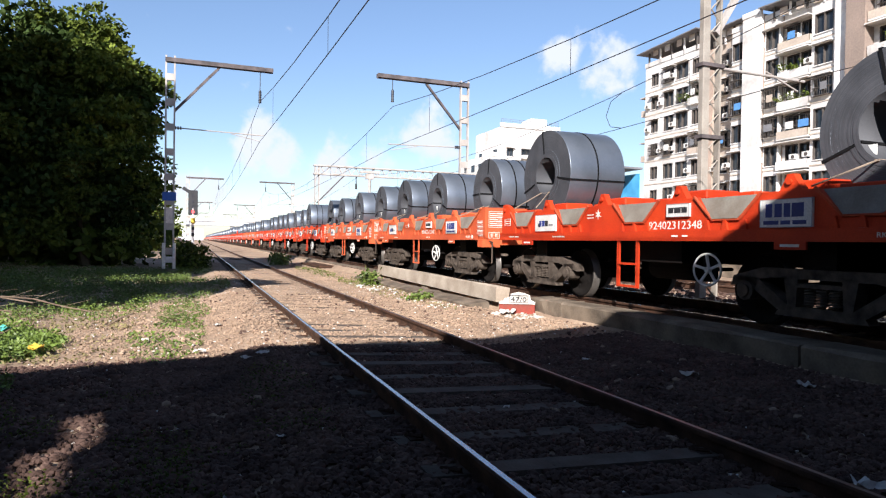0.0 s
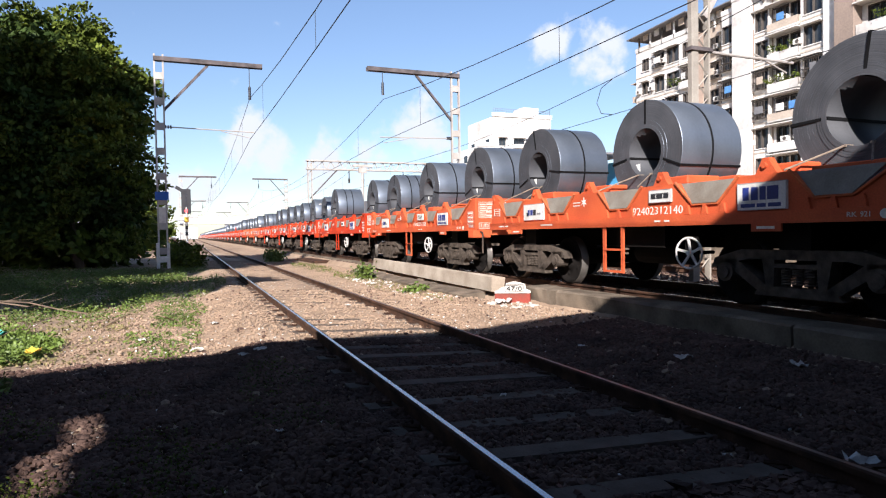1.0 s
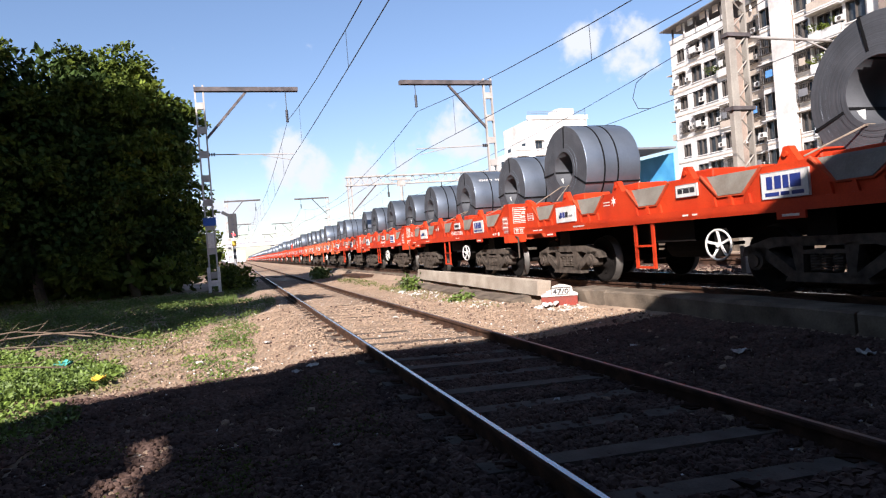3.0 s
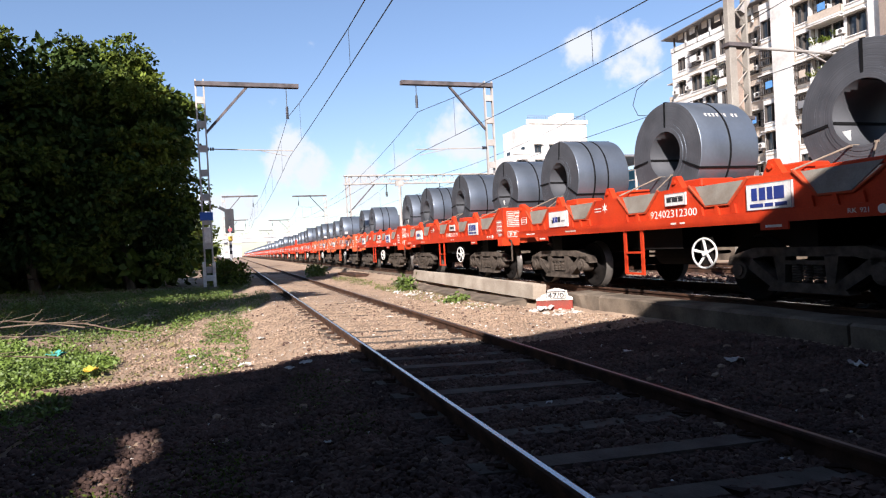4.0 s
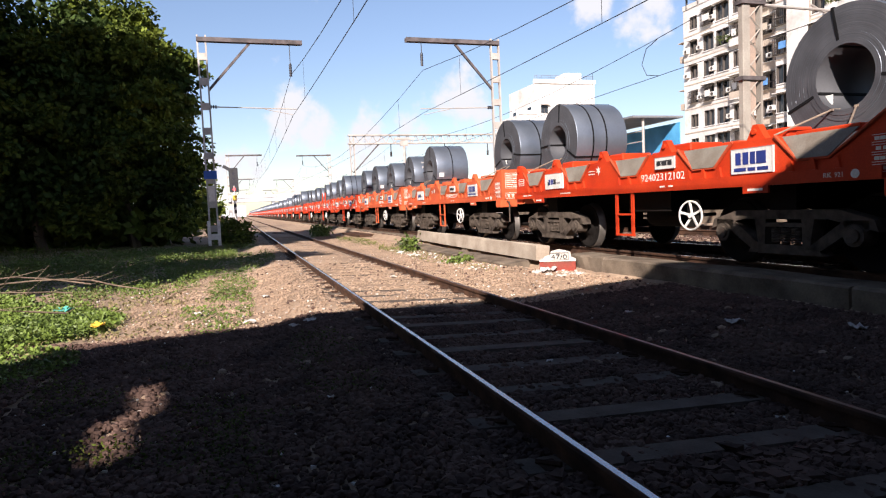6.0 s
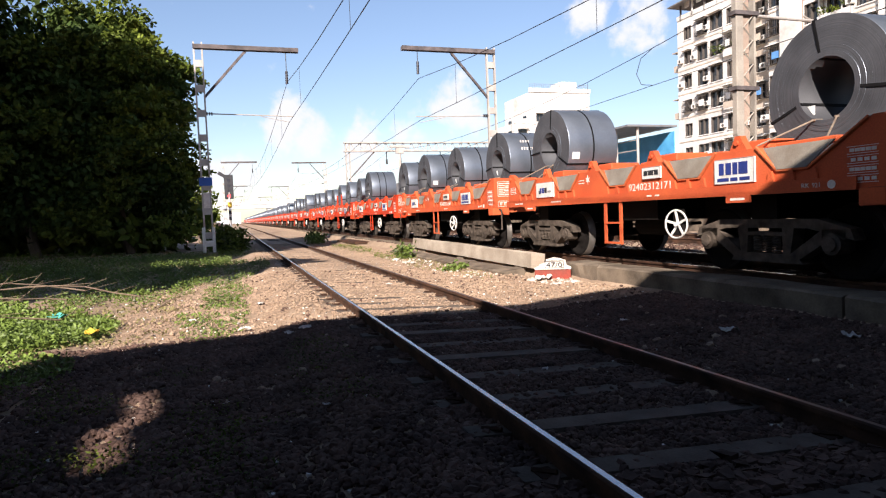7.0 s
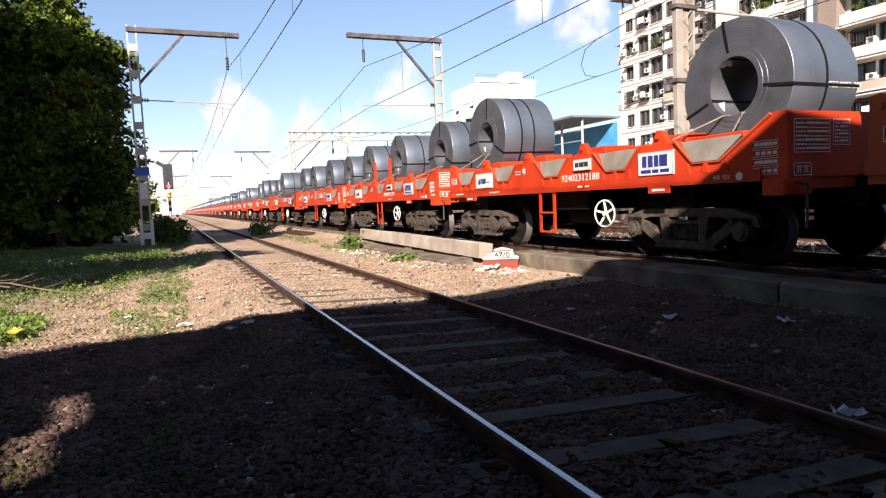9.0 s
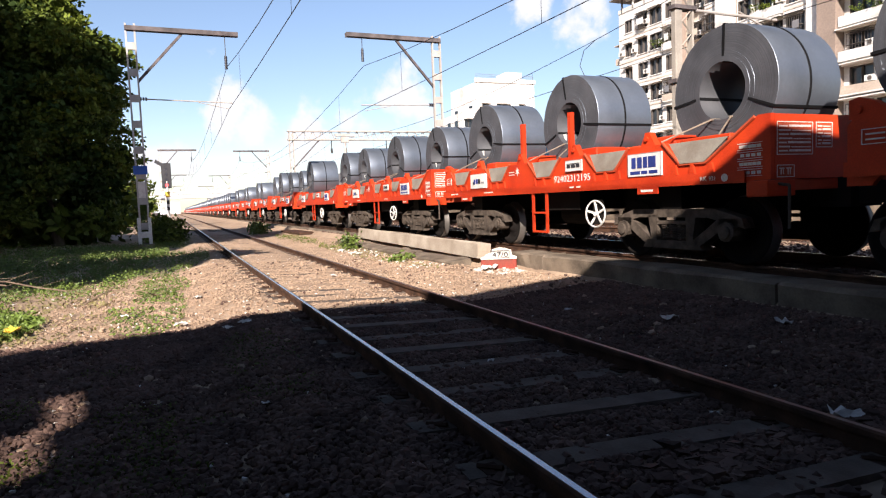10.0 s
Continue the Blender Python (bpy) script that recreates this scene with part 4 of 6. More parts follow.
# ---- overhead line ----
def lattice_mast(x, y, height, wide=0.30, name_label="grey lattice overhead line mast with battens"):
    m = thing("line_mast", name_label, "mast", pose(x, y, -0.25), group="overhead line masts")
    h = height + 0.25
    for s in (-1, 1):
        part("channel", boxes((s * wide / 2 - 0.03, s * wide / 2 + 0.03, -0.07, 0.07, 0, h)), GALV, m)
    for k in range(int(h / 0.95)):
        z = 0.75 + 0.95 * k
        if z < h - 0.1:
            part("batten", boxes((-wide / 2 + 0.03, wide / 2 - 0.03, -0.075, -0.06, z, z + 0.26), (-wide / 2 + 0.03, wide / 2 - 0.03, 0.06, 0.075, z, z + 0.26)), GALV, m)
    part("footing", bevelled(boxes((-0.3, 0.3, -0.3, 0.3, -0.2, 0.22)), 0.03), CONCRETE, m)
    return m


def cantilever(m, height, way, reach, wire_x, cat_z, con_z, back=0.0):
    """Beam, strut, insulator and registration arm of a mast; way is the side to which it reaches."""
    h = height + 0.25
    w = way
    bm = boxes((min(-w * 0.18, w * reach), max(-w * 0.18, w * reach), -0.13, -0.05, h - 0.20, h - 0.04), (min(-w * 0.18, w * reach), max(-w * 0.18, w * reach), 0.05, 0.13, h - 0.20, h - 0.04))
    part("boom", bm, BEAM, m, "dark double channel boom")
    bm = bmesh.new()
    bar(bm, (w * 0.15, 0, h - 2.05), (w * 1.75, 0, h - 0.22), 0.09, 0.09)
    part("strut", bm, BEAM, m)
    bm = bmesh.new()
    x = wire_x
    rod(bm, (x, 0, h - 0.2), (x, 0, cat_z + 0.7), 0.015, seg=6)
    part("hanger", bm, WIRE, m)
    bm = bmesh.new()
    for k in range(5):
        rod(bm, (x, 0, cat_z + 0.2 + 0.1 * k), (x, 0, cat_z + 0.25 + 0.1 * k), 0.06, seg=10)
        rod(bm, (x, 0, cat_z + 0.25 + 0.1 * k), (x, 0, cat_z + 0.30 + 0.1 * k), 0.05, seg=8)
    part("insulator", bm, PORCELAIN, m)
    bm = bmesh.new()
    rod(bm, (w * 0.15, 0, con_z + 0.32), (x + w * 0.15, 0, con_z + 0.25), 0.022, seg=6)
    rod(bm, (x - w * 1.1, 0, con_z + 0.24), (x, 0, con_z + 0.02), 0.014, seg=6)
    part("registration_arm", bm, GALV, m)
    bm = bmesh.new()
    for k in range(3):
        rod(bm, (w * (0.17 + 0.09 * k), 0, con_z + 0.32), (w * (0.22 + 0.09 * k), 0, con_z + 0.32), 0.07, seg=8)
    part("insulator", bm, PORCELAIN, m)


def contact_line(name, x, spans, cat_z, con_z, near_sag, low, label, far_sag=None):
    """Catenary, contact wire and droppers over one track from support to support."""
    line = thing(name, label, "overhead wire")
    for i, (ya, yb) in enumerate(zip(spans, spans[1:])):
        sag = near_sag if i == 0 or far_sag is None else far_sag
        bm = bmesh.new()
        n = 12
        pts = []
        for k in range(n + 1):
            u = k / n
            pts.append((x, ya + (yb - ya) * u, cat_z - sag * 4 * u * (1 - u)))
        part("catenary", tube(bm, pts, 0.011), WIRE, line)
        con = [(x, p[1], con_z - low * 4 * (k / n) * (1 - k / n)) for k, p in enumerate(pts)]
        part("contact_wire", tube(bmesh.new(), con, 0.010), WIRE, line)
        if ya < 130:
            for k in range(1, n, 2):
                part("dropper", rod(bmesh.new(), pts[k], con[k], 0.006, seg=4), WIRE, line)


left = lattice_mast(-2.35, 26.0, 8.1)
cantilever(left, 8.05, 1, 3.8, 3.30, 6.75 + 0.25 - 0.35, 5.05 + 0.25)
part("number_board", boxes((-0.24, 0.24, -0.11, -0.08, 2.82, 3.14)), SIGN_BLUE, left, "blue enamel board")
part("stencil", boxes((-0.12, 0.12, -0.085, -0.078, 1.95, 2.55)), LETTER, left)
part("warning_post", bevelled(boxes((-0.24, -0.13, -0.2, -0.1, 0, 1.2), (0.13, 0.24, -0.2, -0.1, 0, 1.2), (-0.13, 0.13, -0.18, -0.12, 0.45, 0.68)), 0.01), WHITE, left)
for y in (74.0, 124.0, 176.0, 230.0):
    m = lattice_mast(-2.2, y, 8.0)
    cantilever(m, 7.9, 1, 3.7, 3.15, 6.6, 5.2)
right = lattice_mast(9.23, 24.5, 8.0, 0.34)
cantilever(right, 7.95, -1, 3.85, -3.2, 6.87, 5.1)
for y in (75.0, 128.0, 182.0):
    m = lattice_mast(9.2, y, 7.9, 0.32)
    cantilever(m, 7.85, -1, 3.8, -3.1, 6.7, 5.2)
SPANS = [-30.0, 26.0, 74.0, 124.0, 176.0, 230.0, 300.0]
contact_line("overhead_line", 0.95, SPANS, 6.65, 5.05, 1.55, 0.4, "catenary and contact wire over the near track", 0.75)
contact_line("overhead_line", 6.05, [-28.0, 24.5, 75.0, 128.0, 182.0, 260.0], 6.64, 4.96, 1.48, 0.25, "catenary and contact wire over the train")
contact_line("overhead_line", 11.6, [-30.0, 10.4, 52.0, 104.0, 160.0], 6.75, 5.0, 1.18, 0.08, "catenary and contact wire over the far track")

jumper = thing("jumper_wire", "slack looped jumper wire between catenary and contact wire", "overhead wire")
part("loop", tube(bmesh.new(), [(11.6, 16.9, 6.12), (11.6, 17.5, 5.95), (11.6, 17.75, 5.5), (11.6, 17.5, 5.1), (11.6, 16.9, 4.96)], 0.012), WIRE, jumper)

# broad mast with laced angle on its flank
broad = thing("line_mast", "broad grey steel mast with a laced flank beside the train", "mast", pose(9.0, 10.4, 0.0), group="overhead line masts")
part("web", bevelled(boxes((-0.29, -0.10, -0.07, 0.07, 0, 9.6)), 0.012), MAST_OLD, broad)
part("flange", boxes((0.17, 0.22, -0.07, 0.07, 0, 9.6)), MAST_OLD, broad)
part("lacing", tube(bmesh.new(), [(-0.09 if k % 2 else 0.16, -0.055, 0.25 * k) for k in range(38)], 0.024, 4), MAST_OLD, broad)
for z in (5.0, 3.45):
    part("clamp", boxes((-0.34, 0.27, -0.11, 0.11, z, z + 0.08)), BEAM, broad)
bm = bmesh.new()
rod(bm, (0.3, 0, 5.02), (2.8, 0, 5.0), 0.035, seg=8), rod(bm, (1.6, 0, 5.1), (2.6, 0, 4.75), 0.022, seg=6)
bar(bm, (0.1, 0, 5.75), (1.3, 0, 7.6), 0.12, 0.12), bar(bm, (-0.2, 0, 7.7), (3.3, 0, 7.7), 0.14, 0.16)
part("bracket", bm, GALV, broad)
other = thing("line_mast", "weathered steel mast with a clamp beyond the train", "mast", pose(13.9, 8.9, 0.0), group="overhead line masts")
part("post", boxes((-0.14, 0.14, -0.05, 0.05, 0, 9.0), (-0.14, -0.10, -0.14, 0.14, 0, 9.0), (0.10, 0.14, -0.14, 0.14, 0, 9.0)), MAST_OLD, other)
part("clamp", boxes((-0.2, 0.2, -0.2, 0.2, 5.3, 5.75)), BEAM, other)

# lattice portal across several tracks
portal = thing("line_portal", "white lattice portal boom across the far tracks", "portal", pose(0, 52.0, 0))
for x in (7.9, 27.0):
    bm = boxes((x - 0.2, x - 0.12, -0.1, 0.1, -0.1, 7.3), (x + 0.12, x + 0.2, -0.1, 0.1, -0.1, 7.3))
    for k in range(12):
        bar(bm, (x - 0.15, 0, 0.6 * k), (x + 0.15, 0, 0.6 * k + 0.6), 0.04, 0.04)
    part("leg", bm, GALV, portal)
bm = boxes((7.6, 27.2, -0.2, 0.2, 7.25, 7.36), (7.6, 27.2, -0.2, 0.2, 6.55, 6.66))
for k in range(26):
    x = 7.8 + 0.75 * k
    bar(bm, (x, 0, 6.6), (x + 0.375, 0, 7.3), 0.05, 0.06), bar(bm, (x + 0.375, 0, 7.3), (x + 0.75, 0, 6.6), 0.05, 0.06)
part("boom", bm, GALV, portal)
bm = bmesh.new()
bar(bm, (7.9, 0, 4.2), (10.2, 0, 6.6), 0.1, 0.1)
part("strut", bm, BEAM, portal)
for x in (11.2, 12.4, 16.0, 20.0):
    bm = bmesh.new()
    rod(bm, (x, 0, 6.6), (x, 0, 5.6), 0.04, seg=6), rod(bm, (x, 0, 5.9), (x, 0, 5.5), 0.09, seg=8)
    part("hanger", bm, WIRE, portal)

# slender post with a short crossarm between the tracks
post = thing("yard_post", "slender grey post with a short crossarm between the tracks", "post", pose(10.78, 46.0, 0.0))
part("shaft", rod(bmesh.new(), (0, 0, -0.1), (0, 0, 6.23), 0.13, 0.09, 8), GALV, post)
part("crossarm", boxes((-0.75, 0.75, -0.12, 0.12, 6.23, 6.39)), GALV, post)
part("head", boxes((-0.3, 0.3, -0.1, 0.1, 5.78, 6.18)), GALV, post)

# colour light signal
signal = thing("colour_light_signal", "black trackside colour light signal showing red", "signal", pose(-1.65, 64.0, -0.2))
part("post", rod(bmesh.new(), (0, 0, 0), (0, 0, 4.2), 0.13, seg=10), WHITE, signal)
bm = bmesh.new()
for z in (0.5, 1.5, 2.1):
    rod(bm, (0, 0, z), (0, 0, z + 0.35), 0.137, seg=10)
part("band", bm, BLACK_MARK, signal)
part("plate", boxes((-0.2, 0.2, -0.16, -0.13, 2.75, 3.25)), YELLOW, signal, "yellow plate")
part("head", bevelled(boxes((-0.42, 0.42, -0.12, 0.12, 3.55, 5.9)), 0.05), BLACK_MARK, signal)
for k in range(4):
    bm = bmesh.new()
    rod(bm, (0, -0.12, 3.85 + 0.5 * k), (0, -0.14, 3.85 + 0.5 * k), 0.13, seg=14)
    part("lens", bm, GLOW_RED if k == 0 else PORCELAIN, signal)
bm = bmesh.new()
bar(bm, (-0.1, 0, 5.6), (-0.9, 0, 6.1), 0.3, 0.3)
part("route_arm", bm, BLACK_MARK, signal)


# ---- trees and plants ----
def leaf_cloud(name, lumps, count, size, mat, seed, inner=0.25, droop=0.3, lo=None, spray=0.0, clump=22):
    """Leaf sprays scattered over and in uneven lumps (centre, radii), as folded blades with gaps between."""
    r = np.random.default_rng(seed)
    vol = np.array([l[1][0] * l[1][1] * l[1][2] for l in lumps]) ** 0.67
    pick = r.choice(len(lumps), count, p=vol / vol.sum())
    C, S = np.array([l[0] for l in lumps])[pick], np.array([l[1] for l in lumps])[pick]
    d = r.normal(size=(count, 3))
    d /= np.linalg.norm(d, axis=1)[:, None]
    lump = 1 + 0.18 * np.sin(d[:, 0] * 5 + pick) * np.sin(d[:, 1] * 6 + 2 * pick) + 0.12 * np.sin(d[:, 2] * 11 + pick * 3)
    rad = np.where(r.random(count) < inner, r.random(count) ** 0.5, 1 - 0.16 * np.abs(r.normal(size=count))) * lump
    P = C + d * S * rad[:, None]
    # leaves gather in sprays
    hub = r.integers(0, max(count // clump, 1), count)
    P = P[hub] + r.normal(size=(count, 3)) * (spray or size * 0.95) * np.array([1.0, 1.0, 0.62])
    d = d[hub]
    out = d + r.normal(size=(count, 3)) * 0.55
    out[:, 2] -= droop
    out /= np.linalg.norm(out, axis=1)[:, None]
    side = np.cross(out, r.normal(size=(count, 3)))
    side /= np.linalg.norm(side, axis=1)[:, None]
    L, W = size * r.uniform(0.6, 1.5, count), size * r.uniform(0.25, 0.5, count)
    up = np.cross(side, out)
    mid = P + out * (L * 0.5)[:, None]
    V = np.stack([P, mid + side * W[:, None] + up * (W * 0.3)[:, None], P + out * L[:, None], mid - side * W[:, None] + up * (W * 0.3)[:, None]], 1).reshape(-1, 3)
    if lo is not None:
        V[:, 2] = np.maximum(V[:, 2], lo)
    me = bpy.data.meshes.new(name)
    me.vertices.add(len(V)), me.loops.add(count * 6), me.polygons.add(count * 2)
    me.vertices.foreach_set("co", V.ravel())
    idx = (np.arange(count)[:, None] * 4 + np.array([0, 1, 2, 0, 2, 3])[None, :]).ravel()
    me.loops.foreach_set("vertex_index", idx.astype(np.int32))
    me.polygons.foreach_set("loop_start", np.arange(0, count * 6, 3, dtype=np.int32))
    me.update(), me.validate()
    me.materials.append(mat)
    return me


def tree(base, lumps, leaves, size, mat, seed, label, trunk=0.22):
    t = thing("tree", label, "tree", pose(*base))
    r = random.Random(seed)
    top = max(l[0][2] for l in lumps)
    bm = bmesh.new()
    p, rad = Vector((0, 0, -0.3)), trunk
    fork = top * 0.38
    for k in range(4):
        q = p + Vector((r.uniform(-0.15, 0.15), r.uniform(-0.15, 0.15), (fork + 0.3) / 4))
        rod(bm, p, q, rad, rad * 0.88, 9)
        p, rad = q, rad * 0.88
    for c, s in lumps:
        a = p
        goal = Vector(c)
        rr = rad * 0.6
        for k in range(3):
            b = a.lerp(goal, (k + 1) / 3) + Vector((r.uniform(-0.2, 0.2), r.uniform(-0.2, 0.2), r.uniform(0, 0.2)))
            rod(bm, a, b, rr, rr * 0.65, 6)
            a, rr = b, rr * 0.65
    part("trunk", bm, BARK, t)
    # boughs: small lobes over the surface of the crown's masses
    lobes = []
    for c, s in lumps:
        for k in range(max(6, int(9 * (s[0] * s[1] * s[2]) ** 0.5 / 2.4))):
            d = Vector((r.gauss(0, 1), r.gauss(0, 1), r.gauss(0.15, 1))).normalized()
            q = r.uniform(0.40, 0.98)
            lobes.append(((c[0] + d.x * s[0] * 0.9, c[1] + d.y * s[1] * 0.96, c[2] + d.z * s[2] * 0.96), (q * 1.15, q * 1.15, q * 0.72)))
    part("crown", leaf_cloud("crown", lobes, int(leaves * 0.75), size, mat, seed, 0.1, 0.3, spray=0.13, clump=16), None, t)
    # inner leaves carry the crown's inner shade in their darker green
    part("inner_crown", leaf_cloud("inner_crown", [(c, tuple(v * 0.82 for v in s)) for c, s in lumps], leaves // 4, size * 1.5, LEAF_SHADE, seed + 500, 0.8, spray=0.3), None, t)
    return t


def woods(name, x0, x1, y0, y1, h, count, seed, label):
    r = random.Random(seed)
    lumps = [((r.uniform(x0, x1), r.uniform(y0, y1), r.uniform(0.25, 0.7) * h), (r.uniform(1.2, 2.6), r.uniform(1.2, 2.6), r.uniform(0.25, 0.5) * h)) for _ in range(14)]
    ob = part(name, leaf_cloud(name, lumps, count, 0.5, LEAF, seed), None)
    tagged(ob, label, "bushes", kind="stuff")


tree((-5.75, 30.5, -0.1), [((0.3, 0.0, 6.6), (2.4, 2.6, 2.9)), ((1.2, 0.4, 4.4), (1.6, 2.0, 2.6)), ((-1.0, 0.5, 8.2), (2.2, 2.4, 2.0)), ((1.0, 0.2, 8.0), (1.3, 1.6, 1.6)), ((-1.6, 0, 4.4), (2.4, 2.4, 3.2)), ((1.3, 0.3, 2.4), (1.4, 1.6, 1.7)), ((-0.2, -0.3, 9.2), (1.5, 1.6, 1.2)), ((1.6, -0.2, 7.2), (1.2, 1.3, 1.5))],
     46000, 0.19, LEAF, 31, "tall leafy green tree beside the track mast")
tree((-9.0, 29.0, 0.1), [((0.4, 0.0, 7.8), (2.9, 2.8, 2.8)), ((-1.6, 0.0, 6.0), (2.6, 2.6, 3.2)), ((1.6, -0.3, 5.0), (2.6, 2.4, 3.4)), ((0, -0.4, 3.0), (3.2, 2.4, 2.4))],
     44000, 0.19, LEAF, 32, "broad leafy tree with a dark shaded front")
tree((-13.0, 27.5, 0.2), [((0.6, 0.0, 8.4), (2.6, 2.6, 2.9)), ((-1.6, 0.0, 6.4), (3.0, 2.8, 4.0)), ((1.0, 0, 4.0), (3.0, 2.6, 3.2)), ((-3.5, 0, 5.0), (2.4, 2.4, 4.0))],
     40000, 0.20, LEAF, 33, "tall leafy tree at the edge of the thicket")
# three taller unseen trees, added outside the view to shade the thicket's front
tree((-11.8, 14.5, 0.2), [((0, 0, 8.0), (3.2, 3.2, 3.2)), ((-2.0, 0, 6.5), (3, 3, 3)), ((0.4, 0.2, 11.2), (2.6, 2.6, 2.6)), ((1.0, 1.5, 5.2), (2.2, 2.4, 2.2)), ((-2.6, -4.6, 8.2), (2.8, 2.6, 2.4)), ((-0.7, 3.0, 12.4), (2.6, 2.4, 1.9))], 36000, 0.55, LEAF_SHADE, 41, "unseen large dark leafed tree added to shade the thicket")
tree((-16.5, 17.5, 0.2), [((0, 0, 7.0), (3.4, 3.2, 4.0)), ((1.6, 1.0, 5.6), (2.8, 2.8, 3.0)), ((-2.0, 0, 6.5), (3, 3, 3)), ((0.4, 0.2, 12.0), (2.8, 2.8, 2.8))], 30000, 0.55, LEAF_SHADE, 44, "unseen large dark leafed tree added to shade the thicket")
tree((-21.5, 22.0, 0.2), [((0, 0, 7.0), (3.6, 3.2, 4.4)), ((2.2, 1.0, 6.6), (2.8, 2.8, 3.4)), ((0.4, 0.2, 12.4), (3.0, 2.8, 2.8))], 26000, 0.55, LEAF_SHADE, 45, "unseen large dark leafed tree added to shade the thicket")
tree((-9.6, 7.2, 0.2), [((0, 0, 6.0), (2.0, 1.6, 1.4)), ((1.4, 1.0, 6.4), (1.5, 1.2, 1.0)), ((-1.8, -0.6, 6.4), (2.0, 1.6, 1.3))], 7000, 0.4, LEAF_SHADE, 42, "leafy tree casting shade over the tracks")
# unseen road bridge added behind the camera to cast the shadow across the foreground
over = thing("overbridge", "unseen plain bridge added over the tracks behind to shade the foreground", "bridge", pose(-6.4, -2.1, 0, 0, 0, 9))
# gaps in the deck let through the sun patch on the left
part("deck", boxes((-3.0, -2.12, -45, 0, 5.78, 5.9), (-2.12, -2.0, -45, -2.95, 5.78, 5.9), (-2.12, -2.0, -2.15, 0, 5.78, 5.9), (-2.0, -1.60, -45, -2.95, 5.78, 5.9), (-1.82, -1.60, -2.95, -2.15, 5.78, 5.9), (-2.0, -1.88, -2.05, -1.25, 5.78, 5.9), (-2.0, -1.60, -1.25, 0, 5.78, 5.9), (-1.60, -1.52, -45, 0, 5.78, 5.9), (-1.52, -0.9, -45, 0, 5.78, 5.9), (-0.9, 4.6, -45, 0, 5.45, 5.9)), CASTER_DARK, over)
part("parapet", boxes((-2.9, 4.6, -0.25, 0.02, 5.9, 6.4)), CASTER_DARK, over)
# added to close off sky light from the west under the deck
part("abutment", boxes((-3.0, -2.15, -45, -0.35, -0.3, 5.77)), CASTER_DARK, over)
part("wing_deck", boxes((0, 60, -50, 0, 5.46, 5.895)), CASTER_DARK, over, at=pose(4.6, 0, 0, 0, 0, -20))
part("wing_parapet", boxes((0.05, 60, -0.25, 0.02, 5.9, 6.4)), CASTER_DARK, over, at=pose(4.6, 0, 0, 0, 0, -20))
for x in (10.0, 22.0):
    part("pier", boxes((x, x + 0.9, -40, -12, -0.3, 5.46)), CASTER_DARK, over, at=pose(0, 0, 0))
# unseen walls added behind and to the west to block low sky light
bank = part("wall_retaining", boxes((-14.0, -13.4, -55, -9, -0.3, 4.2)), CASTER_DARK, None)
west = part("wall_west", boxes((-20.0, -19.2, -55, 9, -0.3, 10.5)), CASTER_DARK, None)
tagged(west, "unseen plain dark wall added in the west to block sky light", "wall", kind="structure")
tagged(bank, "unseen plain dark wall added beside the tracks behind to block light", "wall", kind="structure")
# unseen tree added on the sun's side to break up the light
tree((-11.4, -5.6, -0.1), [((1.3, 0.8, 5.0), (1.1, 1.1, 1.2)), ((0.2, -0.2, 5.0), (1.4, 1.4, 1.4)), ((-1.6, 0.4, 4.6), (1.6, 1.6, 1.6)), ((0.4, -3.0, 4.6), (1.8, 2.0, 2.2))], 7000, 0.3, LEAF_SHADE, 46, "unseen small dark leafed tree added for shade beside the bridge")
woods("trackside_bushes", -14, -5, 31.5, 36, 3.6, 5000, 54, "dense undergrowth below the trees")
# far woods and bushes on the left
woods("trackside_bushes", -11, -5.2, 38, 90, 5.0, 6000, 51, "green bushes along the far tracks")
woods("trackside_bushes", -30, -14, 30, 60, 8.0, 6000, 52, "thicket behind the trees")
woods("trackside_bushes", -16, -4.5, 90, 240, 6.0, 5000, 53, "distant green trees along the line")


def bush(x, y, z, r, h, count, seed, label, mat=LEAF):
    lumps = [((r * 0.6 * math.cos(a), r * 0.6 * math.sin(a), h * 0.5), (r * 0.6, r * 0.6, h * 0.5)) for a in (0.3, 2.2, 4.4)]
    b = thing("bush", label, "bush", pose(x, y, z))
    bm = bmesh.new()
    for k in range(6):
        a = k * 1.05
        rod(bm, (0, 0, -0.05), (r * 0.5 * math.cos(a), r * 0.5 * math.sin(a), h * 0.7), 0.012, 0.005, 5)
    part("stem", bm, BARK, b)
    part("foliage", leaf_cloud("foliage", lumps, count, min(0.16, r * 0.4), mat, seed, 0.5, 0.0, -0.05), None, b)


for i, (x, y, r, h, n) in enumerate(((3.45, 18.2, 0.26, 0.40, 320), (2.85, 34.0, 0.45, 0.42, 320), (3.1, 38.0, 0.4, 0.35, 260), (-1.7, 27.5, 0.6, 0.9, 900), (-1.2, 29.5, 0.35, 0.4, 300), (-1.9, 30.5, 0.8, 1.2, 800), (3.3, 13.2, 0.22, 0.22, 160), (-1.6, 40.0, 0.7, 0.9, 500))):
    bush(x, y, -0.2, r, h, n, 60 + i, "small green weed bush growing beside the track", HERB if i in (0, 1, 2, 6) else LEAF)


